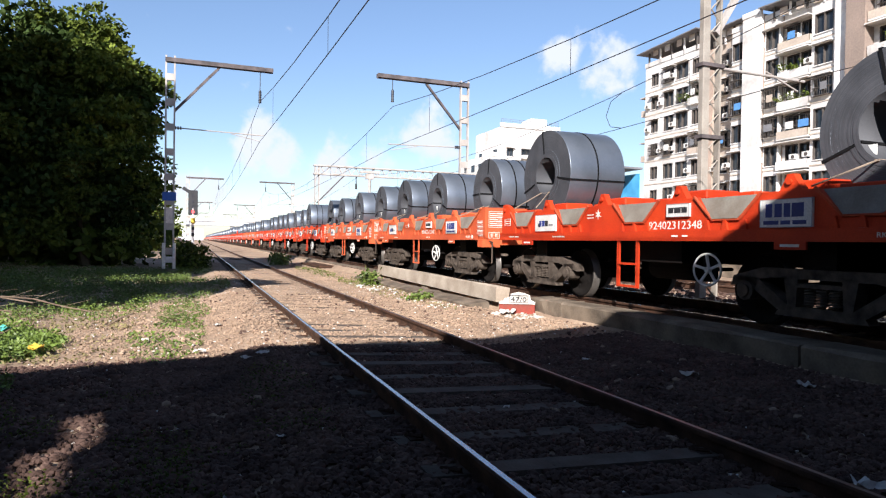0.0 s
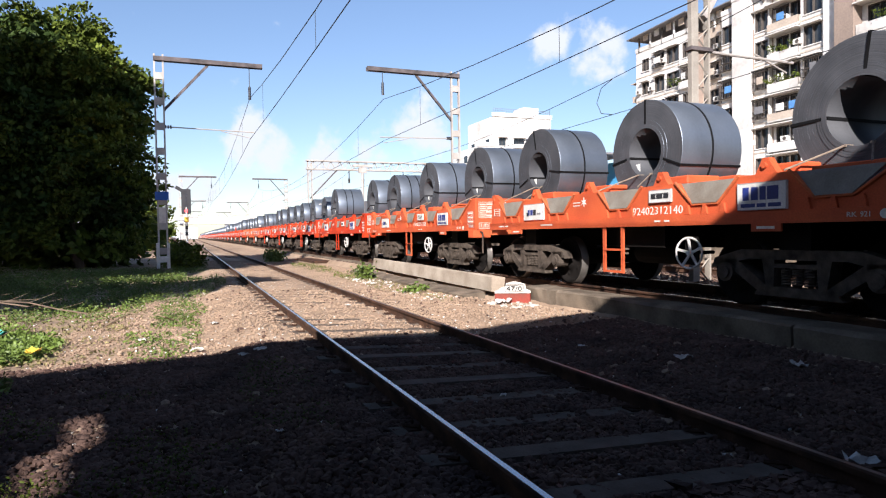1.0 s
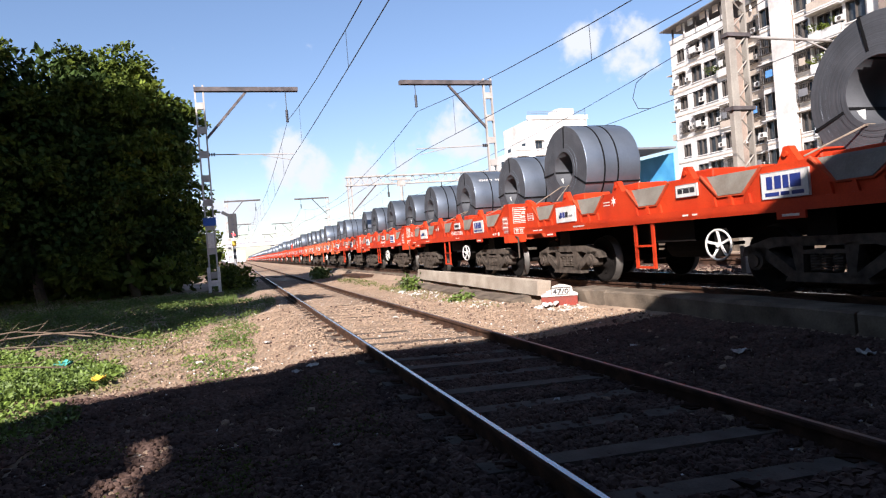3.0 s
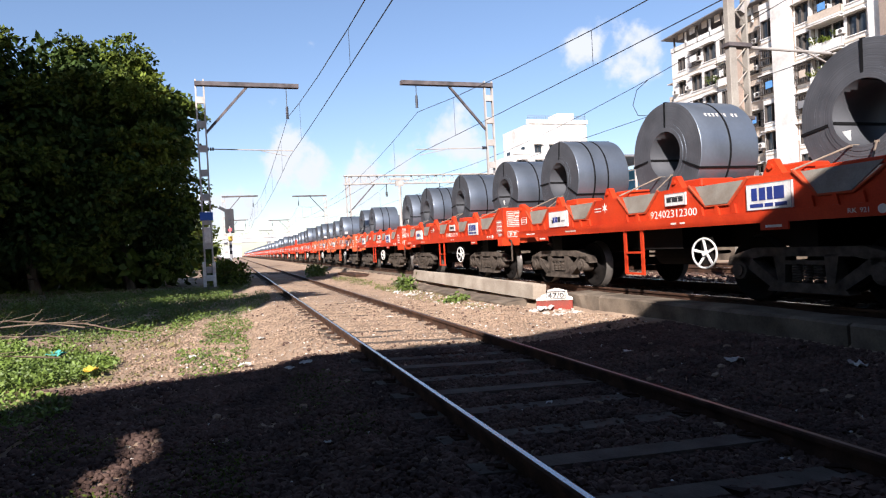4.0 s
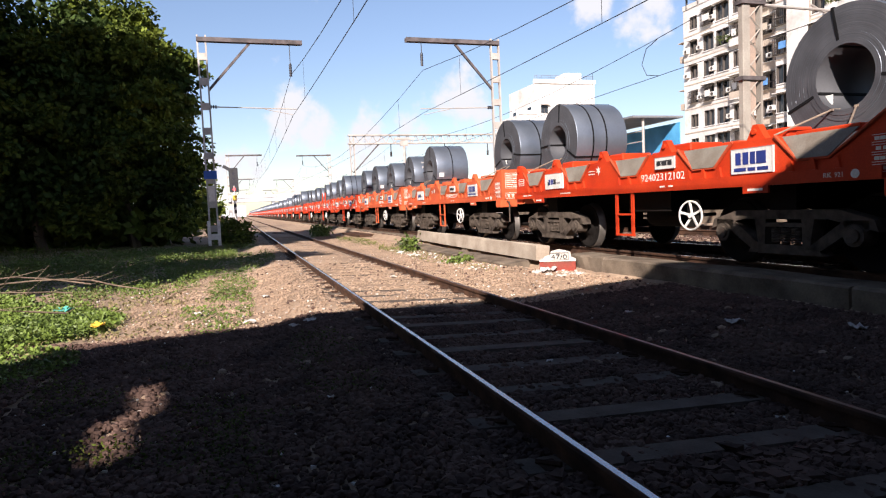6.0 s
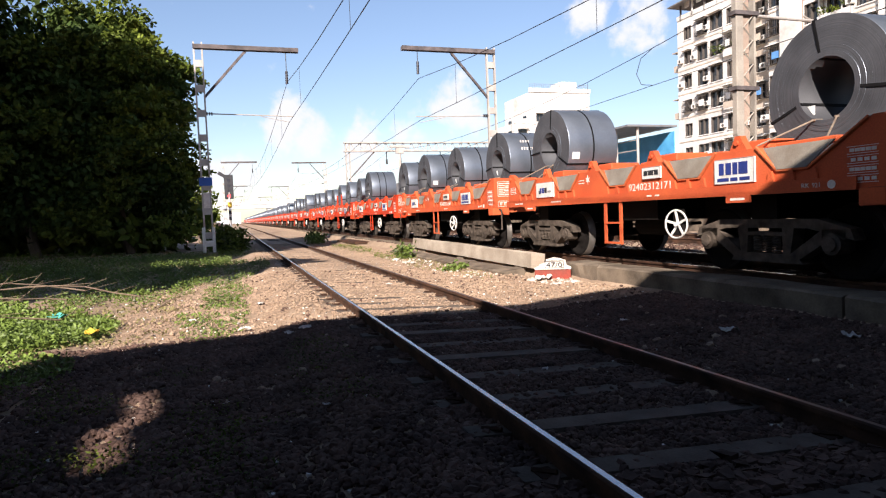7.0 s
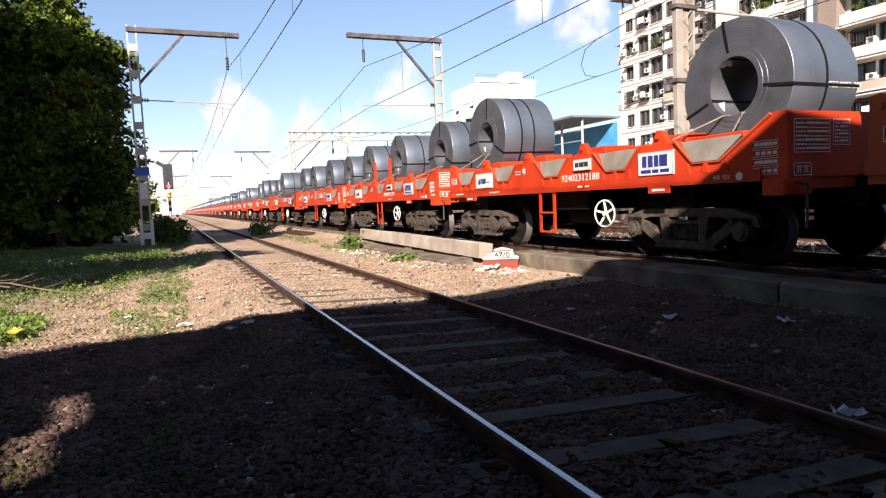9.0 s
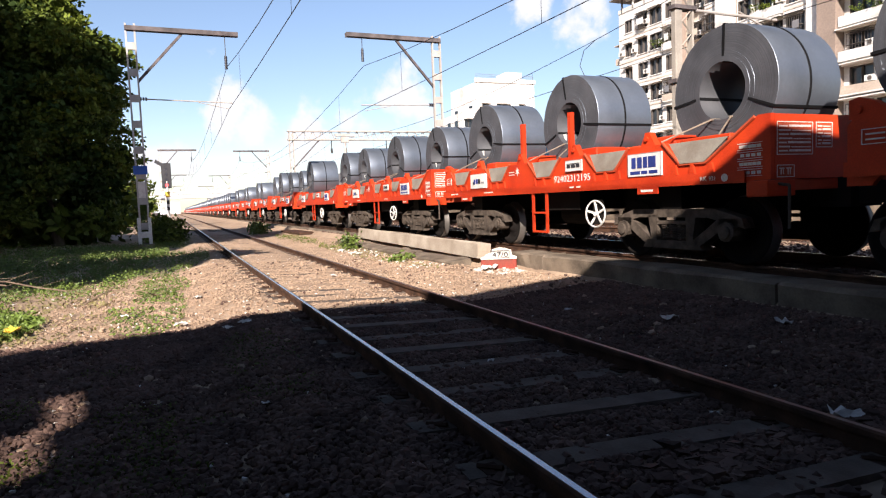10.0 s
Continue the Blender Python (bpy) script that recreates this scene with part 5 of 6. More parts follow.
def herbs(name, label, spots, count, size, mat, seed, bare=-0.12):
    r = np.random.default_rng(seed)
    w = np.array([s[2] * s[3] for s in spots])
    pick = r.choice(len(spots), count, p=w / w.sum())
    S = np.array(spots)[pick]
    a, q = r.random(count) * math.tau, np.sqrt(r.random(count))
    px, py = S[:, 0] + S[:, 2] * q * np.cos(a), S[:, 1] + S[:, 3] * q * np.sin(a)
    keep = np.array([noise.noise((x * 1.6, y * 1.6, seed)) > bare for x, y in zip(px, py)])
    px, py, S = px[keep], py[keep], S[keep]
    pz = np.array([ground_height(x, y) for x, y in zip(px, py)]) + S[:, 4] * r.random(len(px)) ** 1.5
    n = len(px)
    out = r.normal(size=(n, 3)) * [1, 1, 0.45] + [0, 0, 0.35]
    out /= np.linalg.norm(out, axis=1)[:, None]
    side = np.cross(out, r.normal(size=(n, 3)))
    side /= np.linalg.norm(side, axis=1)[:, None]
    L, W = size * r.uniform(0.5, 1.5, n), size * r.uniform(0.2, 0.45, n)
    P = np.stack([px, py, pz], 1)
    V = np.stack([P, P + out * (L / 2)[:, None] + side * W[:, None], P + out * L[:, None], P + out * (L / 2)[:, None] - side * W[:, None]], 1).reshape(-1, 3)
    me = cloud_mesh(name, V.tolist(), (np.arange(n)[:, None] * 4 + np.arange(4)).tolist(), mat)
    tagged(new(name, me), label, "plants", kind="stuff")


herbs("weed_patch", "low bright green weeds on the verge", [(-4.9, 8.7, 1.9, 2.0, 0.16), (-5.4, 7.0, 1.7, 1.2, 0.14), (-3.6, 8.6, 0.7, 1.2, 0.10), (-6.5, 10.0, 2.2, 2.0, 0.2), (-3.7, 6.2, 0.8, 0.9, 0.06)], 75000, 0.045, HERB, 71, -0.4)
herbs("weed_patch", "thin green growth along the worn path", [(-1.75, 9.4, 0.5, 2.4, 0.03), (-1.6, 12.3, 0.45, 2.0, 0.04), (-2.3, 18.0, 1.8, 4.0, 0.14), (-4.5, 15.0, 2.5, 3.5, 0.15), (-4.5, 21.0, 3.0, 4.0, 0.2), (-3.4, 25.5, 2.6, 2.4, 0.2), (-3.4, 12.6, 1.2, 1.6, 0.1), (-7.0, 18.0, 2.5, 3.0, 0.2)], 70000, 0.042, HERB, 72, -0.2)
herbs("weed_patch", "shaded weeds at the foot of the trees", [(-8.5, 16.0, 3.0, 5.0, 0.3), (-8.5, 24.0, 4.0, 4.0, 0.3), (3.4, 19.5, 0.5, 2.5, 0.1), (3.2, 26.0, 0.5, 4.0, 0.1)], 22000, 0.045, LEAF, 73)
herbs("weed_patch", "dark low weeds among the ballast", [(-1.9, 4.2, 0.5, 1.6, 0.07), (-3.2, 4.6, 0.9, 1.2, 0.10), (-2.9, 3.3, 0.9, 0.8, 0.12), (-0.75, 5.0, 0.3, 1.6, 0.07), (-1.3, 3.3, 0.4, 0.7, 0.06)], 16000, 0.020, LEAF, 75, 0.02)
herbs("dry_grass", "dry straw coloured grass and litter of twigs", [(-2.6, 9.0, 0.7, 2.2, 0.03), (-3.1, 12.0, 1.0, 2.6, 0.04), (-4.2, 7.4, 1.6, 1.6, 0.06), (3.3, 16.0, 0.5, 5.0, 0.05)], 5000, 0.045, DRY, 74)


def scatter_stones(name, label, spots, count, lo, hi, seed, mat=STONE, fine=False):
    """Broken stones as uneven many sided lumps lying on the ground."""
    r = np.random.default_rng(seed)
    w = np.array([s[4] for s in spots], float)
    S = np.array(spots)[r.choice(len(spots), count, p=w / w.sum())]
    px, py = r.uniform(S[:, 0], S[:, 1]), r.uniform(S[:, 2], S[:, 3])
    keep = ~((px > -0.25) & (px < 1.99) & (np.abs((py + 4 + 0.315) % 0.63 - 0.315) < 0.105) & (r.random(count) > 0.10))
    px, py = px[keep], py[keep]
    count = len(px)
    pz = np.array([ground_height(x, y) for x, y in zip(px, py)])
    size = r.uniform(lo, hi, count) * r.uniform(0.6, 1.2, count)
    if fine:
        g = (1 + 5 ** 0.5) / 2
        base = np.array([(-1, g, 0), (1, g, 0), (-1, -g, 0), (1, -g, 0), (0, -1, g), (0, 1, g), (0, -1, -g), (0, 1, -g), (g, 0, -1), (g, 0, 1), (-g, 0, -1), (-g, 0, 1)]) * np.array([0.46, 0.38, 0.33])
        F = np.array([(0, 11, 5), (0, 5, 1), (0, 1, 7), (0, 7, 10), (0, 10, 11), (1, 5, 9), (5, 11, 4), (11, 10, 2), (10, 7, 6), (7, 1, 8),
                      (3, 9, 4), (3, 4, 2), (3, 2, 6), (3, 6, 8), (3, 8, 9), (4, 9, 5), (2, 4, 11), (6, 2, 10), (8, 6, 7), (9, 8, 1)])
        V = base[None] * r.uniform(0.72, 1.22, (count, 12, 1)) * r.uniform(0.75, 1.25, (count, 1, 3))
    else:
        base = np.array([(x, y, z) for z in (-0.45, 0.45) for y in (-0.62, 0.62) for x in (-0.8, 0.8)], float)
        F = np.array([(0, 2, 3), (0, 3, 1), (4, 5, 7), (4, 7, 6), (0, 1, 5), (0, 5, 4), (1, 3, 7), (1, 7, 5), (3, 2, 6), (3, 6, 7), (2, 0, 4), (2, 4, 6)])
        V = base[None] * r.uniform(0.6, 1.2, (count, 8, 1)) + r.normal(size=(count, 8, 3)) * 0.12
    ang = r.random(count) * math.tau
    c, s = np.cos(ang), np.sin(ang)
    V = np.stack([V[..., 0] * c[:, None] - V[..., 1] * s[:, None], V[..., 0] * s[:, None] + V[..., 1] * c[:, None], V[..., 2]], -1)
    V = V * size[:, None, None] + np.stack([px, py, pz + 0.006 + size * 0.28], 1)[:, None, :]
    me = cloud_mesh(name, V.reshape(-1, 3).tolist(), (np.arange(count)[:, None, None] * len(base) + F[None]).reshape(-1, 3).tolist(), mat)
    tagged(new(name, me), label, "ballast", kind="stuff")


# dark stones thin out near the shade edge, paler dusty ones follow in the sun
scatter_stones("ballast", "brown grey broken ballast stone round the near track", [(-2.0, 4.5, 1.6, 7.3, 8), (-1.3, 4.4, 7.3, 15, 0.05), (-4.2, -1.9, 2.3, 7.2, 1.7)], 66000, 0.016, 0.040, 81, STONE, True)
scatter_stones("ballast", "brown ballast stone along the track in the added bridge's shade", [(-4.2, 4.5, -5, 2.2, 4), (-3.0, 4.5, -12, -5, 1)], 15000, 0.026, 0.05, 87)
scatter_stones("ballast", "dust covered small ballast on the trodden track bed, paler for the sunlight", [(-1.3, 4.4, 7.0, 15, 5), (-0.8, 4.2, 15, 34, 3), (-3.0, -1.3, 6.5, 14, 1)], 36000, 0.007, 0.020, 86, DUSTY_LIT)
scatter_stones("ballast", "sunlit ballast under and beyond the train", [(4.7, 13.5, 0, 14, 3), (4.7, 13.5, 14, 34, 3)], 12000, 0.025, 0.055, 82)


scatter_stones("litter_flecks", "small white and pale scraps scattered on the ballast", [(-3.2, 4.4, 2, 9, 5), (-4.0, 4.0, 9, 18, 3)], 1300, 0.005, 0.019, 83, PAPER)
scatter_stones("whitewash_flakes", "white flakes of paint and chalky rubble by the broken kerb", [(2.9, 3.7, 11.5, 19, 4), (3.7, 4.4, 9.3, 10.4, 2)], 240, 0.012, 0.045, 85, STONE_WHITE)
scatter_stones("loose_stones", "loose larger stones on the dusty ground", [(-2.4, 4.4, 3, 16, 5), (2.6, 4.4, 8, 22, 3)], 420, 0.025, 0.055, 84, DUSTY_LIT, True)


def litter(x, y, size, mat, seed, label, category="litter"):
    r = random.Random(seed)
    bm = bmesh.new()
    n = 5
    grid = [[bm.verts.new((size * (i / (n - 1) - 0.5) * (1 + r.uniform(-0.2, 0.2)), size * 0.7 * (j / (n - 1) - 0.5) * (1 + r.uniform(-0.2, 0.2)), size * r.uniform(0.03, 0.32))) for i in range(n)] for j in range(n)]
    for j in range(n - 1):
        for i in range(n - 1):
            bm.faces.new((grid[j][i], grid[j][i + 1], grid[j + 1][i + 1], grid[j + 1][i]))
    ob = part("litter", bm, mat, None, at=pose(x, y, ground_height(x, y) + (0.10 if mat in (YELLOW, TEAL) else 0.025), 0, 0, r.uniform(0, 360)))
    sol = ob.modifiers.new("thickness", "SOLIDIFY")
    sol.thickness = 0.004
    tagged(ob, label, category)


for i, (x, y, s, m, lab) in enumerate(((3.25, 4.75, 0.17, PAPER, "crumpled white scrap of paper on the ballast"), (-0.89, 3.9, 0.05, PAPER, "small white scrap"), (-0.90, 6.75, 0.10, PAPER, "white scrap on the path"), (-0.72, 6.85, 0.12, PAPER, "white scrap on the path"),
                                       (-3.06, 7.95, 0.22, YELLOW, "crumpled yellow plastic bag"), (-3.75, 9.4, 0.26, TEAL, "crumpled teal plastic bag on the weeds"), (-4.4, 8.2, 0.2, TEAL, "pale plastic bag on the weeds"), (3.9, 3.95, 0.14, PAPER, "crumpled white scrap of paper on the ballast"),
                                       (-1.35, 7.6, 0.14, PAPER, "torn white wrapper at the edge of the shade"), (2.8, 5.9, 0.08, PAPER, "small white scrap"), (-1.1, 9.6, 0.12, PAPER, "white scrap on the path"), (1.2, 10.8, 0.1, PAPER, "white scrap between the rails"), (2.2, 2.2, 0.16, PAPER, "torn rag between the rails"),
                                       (3.9, 10.0, 0.3, PAPER, "spilt whitewash flakes by the distance stone"), (3.1, 16.0, 0.2, PAPER, "white scraps below the bush"), (3.0, 17.4, 0.22, PAPER, "white scraps below the bush"), (-2.0, 8.6, 0.1, PAPER, "white scrap"), (0.9, 4.2, 0.06, PAPER, "small white scrap"), (3.3, 15.0, 0.18, PAPER, "white scraps"))):
    litter(x, y, s, m, 300 + i, lab)


def branch(x, y, z, rz, length, seed):
    r = random.Random(seed)
    b = thing("fallen_branch", "dry bare branch lying on the weeds", "branch", pose(x, y, z, 0, 0, rz))
    bm = bmesh.new()
    p, rad = Vector((0, 0, 0.05)), 0.028
    pts = [p]
    for k in range(9):
        q = p + Vector((length / 9, r.uniform(-0.05, 0.19), 0))
        q.z = max(0.05 + 0.22 * math.sin(math.pi * (k + 1) / 9.5) * (1 + 0.4 * math.sin(seed * 2.1)) + r.uniform(-0.03, 0.03), 0.02)
        pts.append(q)
        if k > 2:
            part("twig", rod(bmesh.new(), q, q + Vector((r.uniform(0.2, 0.5), r.uniform(-0.4, 0.4), r.uniform(0.02, 0.28))), rad * 0.28, 0.002, 5), TWIG, b)
        p, rad = q, rad * 0.88
    part("limb", tube(bm, pts, 0.011, 6), TWIG, b)


branch(-5.9, 9.3, -0.05, 12, 3.2, 1), branch(-6.0, 8.7, 0.0, 22, 2.6, 2), branch(-6.2, 7.5, -0.05, 4, 2.8, 3), branch(-6.6, 10.0, 0.0, 8, 3.0, 4), branch(-2.6, 10.0, -0.2, -6, 0.9, 5)


# ---- buildings ----
def window_unit(parent, x, y, z, wide, high, depth=0.35, frame=FRAME):
    """An opening facing -x: a recessed pane in a dark frame over a sill, with a thin sunshade."""
    w = part("window", boxes((-0.02, depth, -wide / 2, -wide / 2 + 0.07, -high / 2, high / 2), (-0.02, depth, wide / 2 - 0.07, wide / 2, -high / 2, high / 2), (-0.02, depth, -wide / 2, wide / 2, high / 2 - 0.07, high / 2),
                             (-0.02, depth, -0.03, 0.03, -high / 2, high / 2)), frame, parent, at=pose(x, y, z))
    part("pane", boxes((depth - 0.08, depth - 0.05, -wide / 2 + 0.02, wide / 2 - 0.02, -high / 2 + 0.02, high / 2 - 0.02)), GLASS, w)
    part("sill", boxes((-0.12, depth, -wide / 2 - 0.08, wide / 2 + 0.08, -high / 2 - 0.08, -high / 2)), PLASTER, w)
    return w


def wall_with_openings(x, y0, y1, z0, z1, holes, thick=0.4):
    """A wall facing -x with rectangular holes (y, z, wide, high), built as strips round them."""
    bm = bmesh.new()
    cuts_y = sorted({y0, y1, *[h[0] - h[2] / 2 for h in holes], *[h[0] + h[2] / 2 for h in holes]})
    cuts_z = sorted({z0, z1, *[h[1] - h[3] / 2 for h in holes], *[h[1] + h[3] / 2 for h in holes]})
    for a, b in zip(cuts_y, cuts_y[1:]):
        run = None
        for c, d in zip(cuts_z, cuts_z[1:]):
            my, mz = (a + b) / 2, (c + d) / 2
            hole = any(abs(my - h[0]) < h[2] / 2 and abs(mz - h[1]) < h[3] / 2 for h in holes)
            if hole:
                if run:
                    box(bm, x, x + thick, a, b, *run)
                run = None
            else:
                run = (run[0], d) if run else (c, d)
        if run:
            box(bm, x, x + thick, a, b, *run)
    return bm


FLOORS = [4.5 + 3.075 * k for k in range(7)]
flats = thing("apartment_building", "tall weathered white apartment block with balconies and dark windows", "apartment building")
bays = [  # y range, front x, window columns (y, wide, high), plaster
    (58.9, 69.0, 55.0, [(67.1, 1.1, 1.5), (64.45, 1.45, 1.8), (62.1, 1.7, 1.8), (59.8, 0.95, 1.7)], PLASTER),
    (54.5, 58.9, 56.8, [(57.2, 1.2, 1.7), (55.4, 1.2, 1.9)], PLASTER_TAN),
    (52.4, 54.5, 55.2, [(53.45, 1.6, 1.85)], PLASTER),
    (50.0, 52.4, 54.5, [], PLASTER),
    (48.1, 50.0, 55.1, [(49.05, 1.3, 1.9)], PLASTER),
    (44.4, 48.1, 55.7, [(47.0, 1.25, 1.9), (45.3, 1.3, 1.9)], PLASTER),
    (41.7, 44.4, 55.0, [(43.1, 1.6, 1.8)], PLASTER),
    (40.2, 41.7, 54.6, [], PLASTER),
    (38.4, 40.2, 54.0, [], PLASTER_BROWN),
    (33.0, 38.4, 55.2, [(36.8, 1.8, 1.8), (34.6, 1.4, 1.8)], PLASTER),
    (20.0, 33.0, 55.0, [(31.2, 1.8, 1.8), (27.6, 1.8, 1.8), (23.5, 1.8, 1.8)], PLASTER)]
bld_rnd = random.Random(5)
for y0, y1, x, cols, mat in bays:
    top = 24.9 if y0 > 57 else 26.0 if not cols else 25.2
    cols = [(c[0], c[1] * 1.2, c[2] * 1.08) for c in cols]
    holes = [(c[0], z, c[1], c[2]) for c in cols for z in FLOORS]
    part("wall", wall_with_openings(x, y0, y1, 0, top, holes), mat, flats)
    part("wall", boxes((x + 0.4, 66, y0, y1, 0, top)), PLASTER_BROWN, flats)
    part("parapet", boxes((x - 0.1, x + 0.25, y0, y1, top, top + 0.55)), mat, flats)
    for z in FLOORS:
        if mat is PLASTER and cols:
            part("ledge", boxes((x - 0.06, x, y0 + 0.01, y1 - 0.01, z - 1.55, z - 1.42)), PLASTER_TAN, flats)
        for c in cols:
            window_unit(flats, x, c[0], z, c[1], c[2])
            kind = bld_rnd.random()
            if kind < 0.45:
                part("sunshade", boxes((x - 0.55, x, c[0] - c[1] / 2 - 0.15, c[0] + c[1] / 2 + 0.15, z + c[2] / 2 + 0.05, z + c[2] / 2 + 0.15)), PLASTER, flats)
            if kind < 0.28:
                bm = boxes((x - 0.42, x - 0.02, c[0] + c[1] / 2 + 0.1, c[0] + c[1] / 2 + 0.9, z - 0.6, z - 0.05))
                unit = part("air_conditioner", bevelled(bm, 0.03), WHITE, flats)
                part("fan_grille", rod(bmesh.new(), (x - 0.44, c[0] + c[1] / 2 + 0.42, z - 0.33), (x - 0.425, c[0] + c[1] / 2 + 0.42, z - 0.33), 0.2, seg=14), FRAME, unit)
            if 0.2 < kind < 0.6:
                bm = bmesh.new()
                ya, yb = c[0] - c[1] / 2, c[0] + c[1] / 2
                for k in range(9):
                    yy = ya + (yb - ya) * k / 8
                    box(bm, x - 0.5, x - 0.47, yy - 0.015, yy + 0.015, z - c[2] / 2, z + c[2] / 2 - 0.2)
                for zz in (z - c[2] / 2, z + c[2] / 2 - 0.2, z - 0.2):
                    box(bm, x - 0.5, x, ya, yb, zz - 0.02, zz + 0.02)
                part("window_grille", bm, FRAME, flats)
                if kind < 0.4:
                    part("washing", boxes((x - 0.56, x - 0.52, ya + 0.2, ya + 0.2 + bld_rnd.uniform(0.5, 1.2), z - 0.5, z + 0.25)), bld_rnd.choice([CLOTH, WHITE, PLASTER_TAN, SHEET]), flats)
# balconies on the middle and near bays
for y0, y1, x in ((44.45, 48.05, 54.7), (33.2, 38.3, 54.2), (58.95, 60.6, 54.5)):
    for k, z in enumerate(FLOORS):
        if y0 > 57 and k % 2 == 0:
            continue
        floor_z = z - 1.5
        b = part("balcony", boxes((x, x + 1.0, y0, y1, floor_z - 0.12, floor_z + 0.02)), PLASTER, flats)
        part("balustrade", boxes((x - 0.02, x + 0.08, y0, y1, floor_z + 0.02, floor_z + 0.75), (x, x + 1.0, y0, y0 + 0.1, floor_z + 0.02, floor_z + 0.75)), bld_rnd.choice([PLASTER, PLASTER, PLASTER_TAN]), b)
        part("hood", boxes((x - 0.35, x + 0.9, y0 - 0.1, y1 + 0.1, floor_z + 2.62, floor_z + 2.72)), PLASTER, b)
        if k in (4, 5):
            for j in range(4):
                me = leaf_cloud("potted_plant", [((x + 0.2, y0 + 0.6 + 0.9 * j, floor_z + 1.1), (0.3, 0.35, 0.45))], 70, 0.2, LEAF, 90 + k + 7 * j, 0.5)
                tagged(part("potted_plant", me, None, b), kind="stuff")
# sloping sheet roofs over the terrace, on posts
for y0, y1, x, za, zb in ((58.8, 69.6, 53.9, 27.05, 26.65), (52.6, 58.7, 55.4, 26.7, 26.5), (40.4, 49.9, 53.9, 26.0, 26.3)):
    bm = bmesh.new()
    prism(bm, [(y0, za), (y1, zb), (y1, zb + 0.12), (y0, za + 0.12)], x, x + 9)
    part("terrace_roof", bm, SHEET, flats)
    for k in range(5):
        u = (k + 0.4) / 5
        yy = y0 + (y1 - y0) * u
        part("roof_post", boxes((x + 1.0, x + 1.18, yy - 0.09, yy + 0.09, 24.85, za + (zb - za) * u)), PLASTER if k % 2 else FRAME, flats)
    # cloths and junk hung under the roof's edge
    for k in range(4):
        yy = y0 + (y1 - y0) * (k + 0.75) / 5
        part("hung_cloth", bevelled(boxes((x + 0.85, x + 0.92, yy - 0.5, yy + 0.4, za - 1.0, za - 0.15)), 0.03), bld_rnd.choice([WHITE, PLASTER_TAN, PAPER]), flats)
for k, z in enumerate(FLOORS):
    if k in (3, 5):
        part("side_balcony", boxes((55.4, 56.8, 69.3, 70.3, z - 1.3, z - 0.5), (55.3, 57.0, 69.3, 70.5, z + 1.2, z + 1.3)), PLASTER_TAN, flats)

small = thing("apartment_building", "smaller white apartment block far behind the train", "apartment building")
FL2 = [4.0 + 3.05 * k for k in range(6)]
for x0, x1, top, cols in ((54.9, 68.2, 24.2, [(57.0, 1.6), (60.8, 2.6), (65.2, 1.2)]), (51.6, 54.9, 18.2, [(53.2, 2.0)])):
    bm = bmesh.new()
    cuts = sorted({x0, x1, *[c - w / 2 for c, w in cols], *[c + w / 2 for c, w in cols]})
    for a, b in zip(cuts, cuts[1:]):
        hole = any(abs((a + b) / 2 - c) < w / 2 for c, w in cols)
        if not hole:
            box(bm, a, b, 112, 112.4, 0, top)
        else:
            z = 0
            for f in FL2:
                if f + 0.8 < top:
                    box(bm, a, b, 112, 112.4, z, f - 0.8)
                    z = f + 0.8
            box(bm, a, b, 112, 112.4, z, top)
    part("wall", bm, PLASTER, small)
    part("wall", boxes((x0, x1, 112.4, 124, 0, top)), PLASTER, small)
    part("parapet", boxes((x0 - 0.2, x1 + 0.2, 111.8, 112.1, top, top + 0.8)), PLASTER, small)
    for c, w in cols:
        for f in FL2:
            if f + 0.8 < top:
                win = part("window", boxes((c - w / 2, c + w / 2, 112.28, 112.34, f - 0.8, f + 0.8)), GLASS, small)
                part("frame", boxes((c - 0.04, c + 0.04, 112.2, 112.27, f - 0.8, f + 0.8), (c - w / 2, c + w / 2, 112.2, 112.27, f + 0.3, f + 0.36)), FRAME, win)
                part("sunshade", boxes((c - w / 2 - 0.2, c + w / 2 + 0.2, 111.4, 112.0, f + 0.85, f + 0.95)), PLASTER, win)
                if w > 2:
                    part("balcony", boxes((c - w / 2 - 0.2, c + w / 2 + 0.2, 111.0, 112.0, f - 1.2, f - 0.5)), PLASTER, win)
# west flank of the small block
for f in FL2[:]:
    for y in (114.5, 118.0, 121.5):
        if f < 16.5:
            part("window", boxes((51.55, 51.6, y - 0.8, y + 0.8, f - 0.7, f + 0.7)), GLASS, small)
        else:
            part("window", boxes((54.85, 54.9, y - 0.8, y + 0.8, f - 0.7, f + 0.7)), GLASS, small)
bm = bmesh.new()
for k in range(27):
    box(bm, 55.0 + 0.5 * k - 0.02, 55.0 + 0.5 * k + 0.02, 112.0, 112.04, 25.0, 25.8)
box(bm, 55, 68, 112.0, 112.04, 25.76, 25.82), box(bm, 55, 68, 112.0, 112.04, 25.4, 25.44)
part("roof_rail", bm, SHEET, small)
part("stair_head", boxes((62.8, 66.5, 114, 118, 24.2, 26.8)), PLASTER, small)

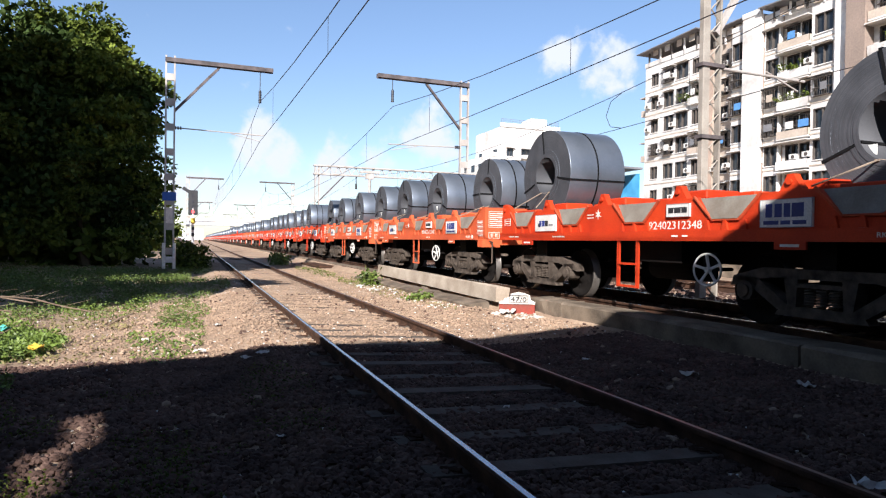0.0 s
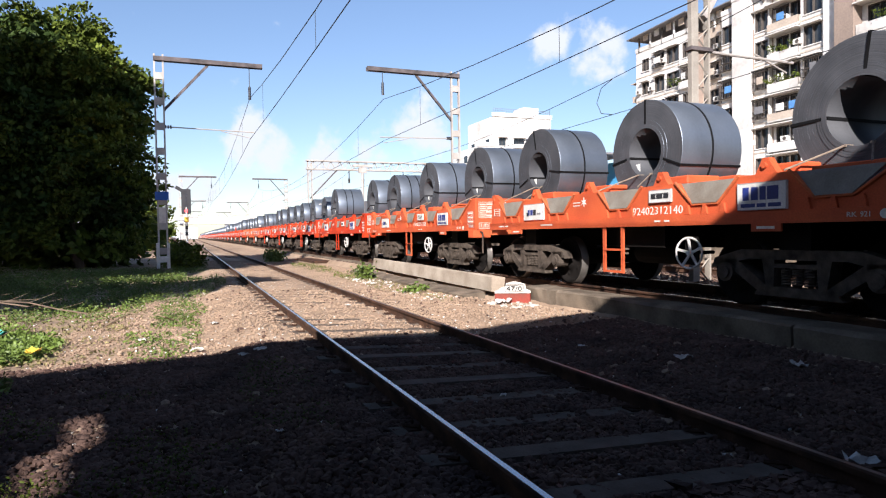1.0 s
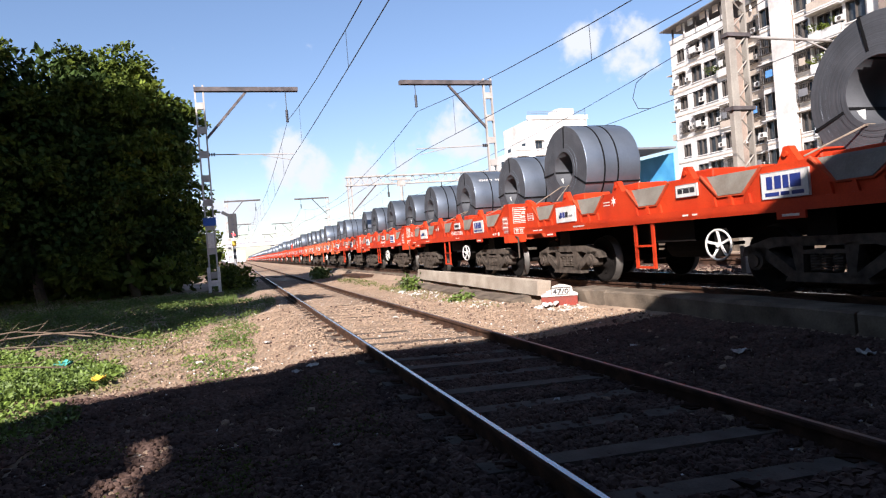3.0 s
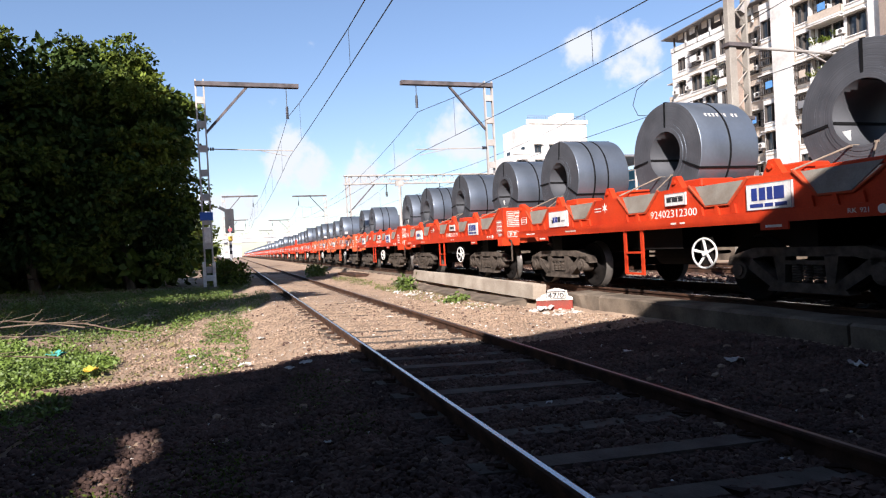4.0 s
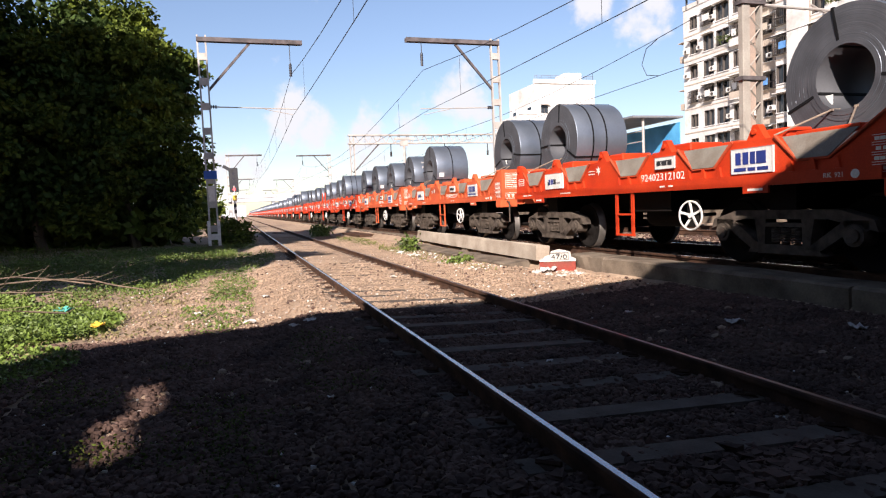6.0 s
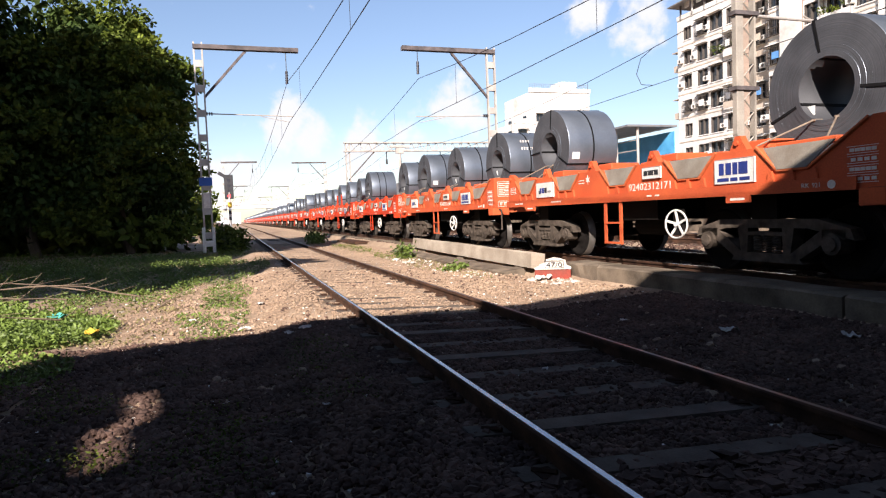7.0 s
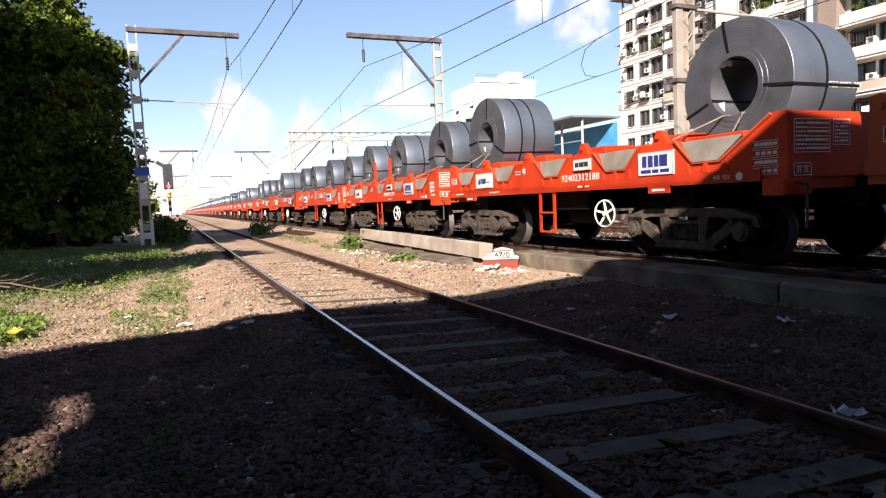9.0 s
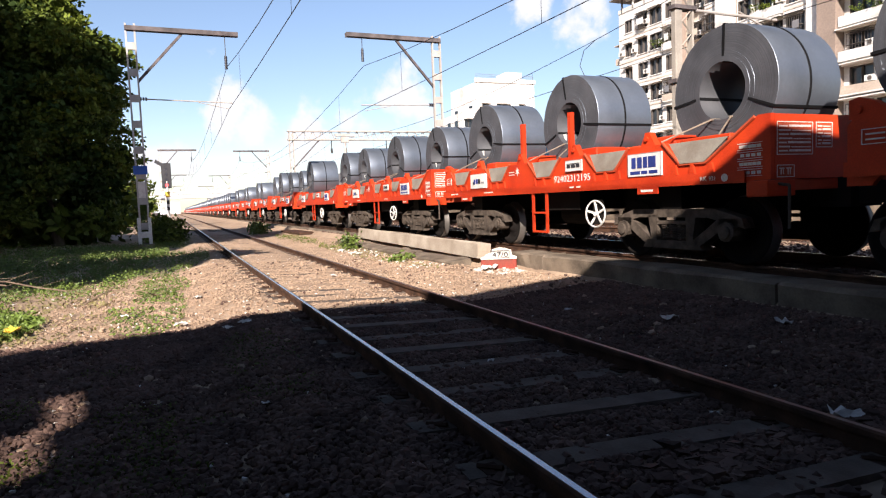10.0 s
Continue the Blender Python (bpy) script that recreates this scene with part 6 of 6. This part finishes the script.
# station shelter with blue sheeting beyond the tracks
shelter = thing("platform_shelter", "open platform shelter with blue sheeting and a dark roof", "shelter", pose(21.5, 27.0, 0))
part("roof", boxes((-0.9, 2.6, 4.2, 14.0, 5.75, 5.87)), SHEET, shelter)
for k in range(5):
    part("post", rod(bmesh.new(), (0, 4.5 + 2.15 * k, 0), (0, 4.5 + 2.15 * k, 5.75), 0.08, seg=8), GALV, shelter)
part("sheeting", boxes((2.4, 2.46, 4.3, 14.0, 3.1, 5.5)), BLUE, shelter, "bright blue corrugated sheeting")
part("rail", boxes((-0.02, 0.02, 4.5, 13.2, 4.4, 4.45), (-0.02, 0.02, 4.5, 13.2, 5.0, 5.05)), GALV, shelter)
part("wall", boxes((2.6, 2.9, 4.3, 14.0, 0, 3.1)), PLASTER, shelter)
low = part("boundary_wall", boxes((30.0, 30.3, -10, 110, 0, 3.2)), PLASTER, None)
tagged(low, "low white boundary wall beyond the station", "wall", kind="structure")
platform = part("platform", bevelled(boxes((16.5, 29.5, -20, 100, -0.2, 0.95)), 0.03), CONCRETE, None)
tagged(platform, "concrete station platform beyond the tracks", "platform", kind="structure")
board = thing("station_sign", "blue station name board with white writing on posts", "sign", pose(20.0, 41.8, 0.9))
part("panel", boxes((0, 0.08, -1.5, 1.5, 3.35, 4.6)), SIGN_BLUE, board)
for j, (a, b) in enumerate(((-0.9, 0.9), (-1.1, 1.1), (-0.8, 0.8))):
    part("line", boxes((-0.006, -0.002, a, b, 3.55 + 0.34 * j, 3.73 + 0.34 * j)), LETTER, board)
for y in (-1.2, 1.2):
    part("post", rod(bmesh.new(), (0.12, y, 0), (0.12, y, 3.4), 0.05, seg=8), GALV, board)
hut = part("far_shed", bevelled(boxes((14.5, 19.5, 58, 70, 0, 4.4)), 0.05), SHEET, None)
tagged(hut, "grey shed beyond the train", "shed")

# distance: bridge and works at the line's end, haze put into their pale colour
bridge = thing("road_bridge", "pale road bridge across the tracks in the distance", "bridge")
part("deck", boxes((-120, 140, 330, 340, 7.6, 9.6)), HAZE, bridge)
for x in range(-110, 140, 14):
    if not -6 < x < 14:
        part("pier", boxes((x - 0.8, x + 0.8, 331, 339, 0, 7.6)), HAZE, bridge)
part("parapet", boxes((-120, 140, 329.6, 330, 9.6, 11.0)), WHITE, bridge)
r = random.Random(3)
for k in range(9):
    x, y, h = r.uniform(-60, 120), r.uniform(420, 600), r.uniform(6, 16)
    if -25 < x < 40:
        h *= 0.5
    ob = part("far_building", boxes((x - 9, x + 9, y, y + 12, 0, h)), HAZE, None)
    tagged(ob, "pale hazy building in the distance", "building")
gravel = part("dust_heap", bevelled(boxes((-14, -5, 150, 210, -0.2, 1.2)), 0.6), EARTH, None)
tagged(gravel, "low earth bank beside the line", "bank", kind="structure")


# ---- what moves ----
def motions():
    """The train rolls steadily towards and past the camera; the wheels turn with it."""
    for ob, (x, y, z) in MOVING:
        walk(ob, [(t, pose(x, y - SPEED * t, z)) for t in (0.0, 2.5, 5.0, 7.5, 10.0)])
    for ob in ROLLING:
        x, y, z = ob.matrix_basis.translation
        walk(ob, [(k / 20, pose(x, y, z, math.degrees(SPEED * k / 20 / R_WHEEL))) for k in range(201)])


motions()
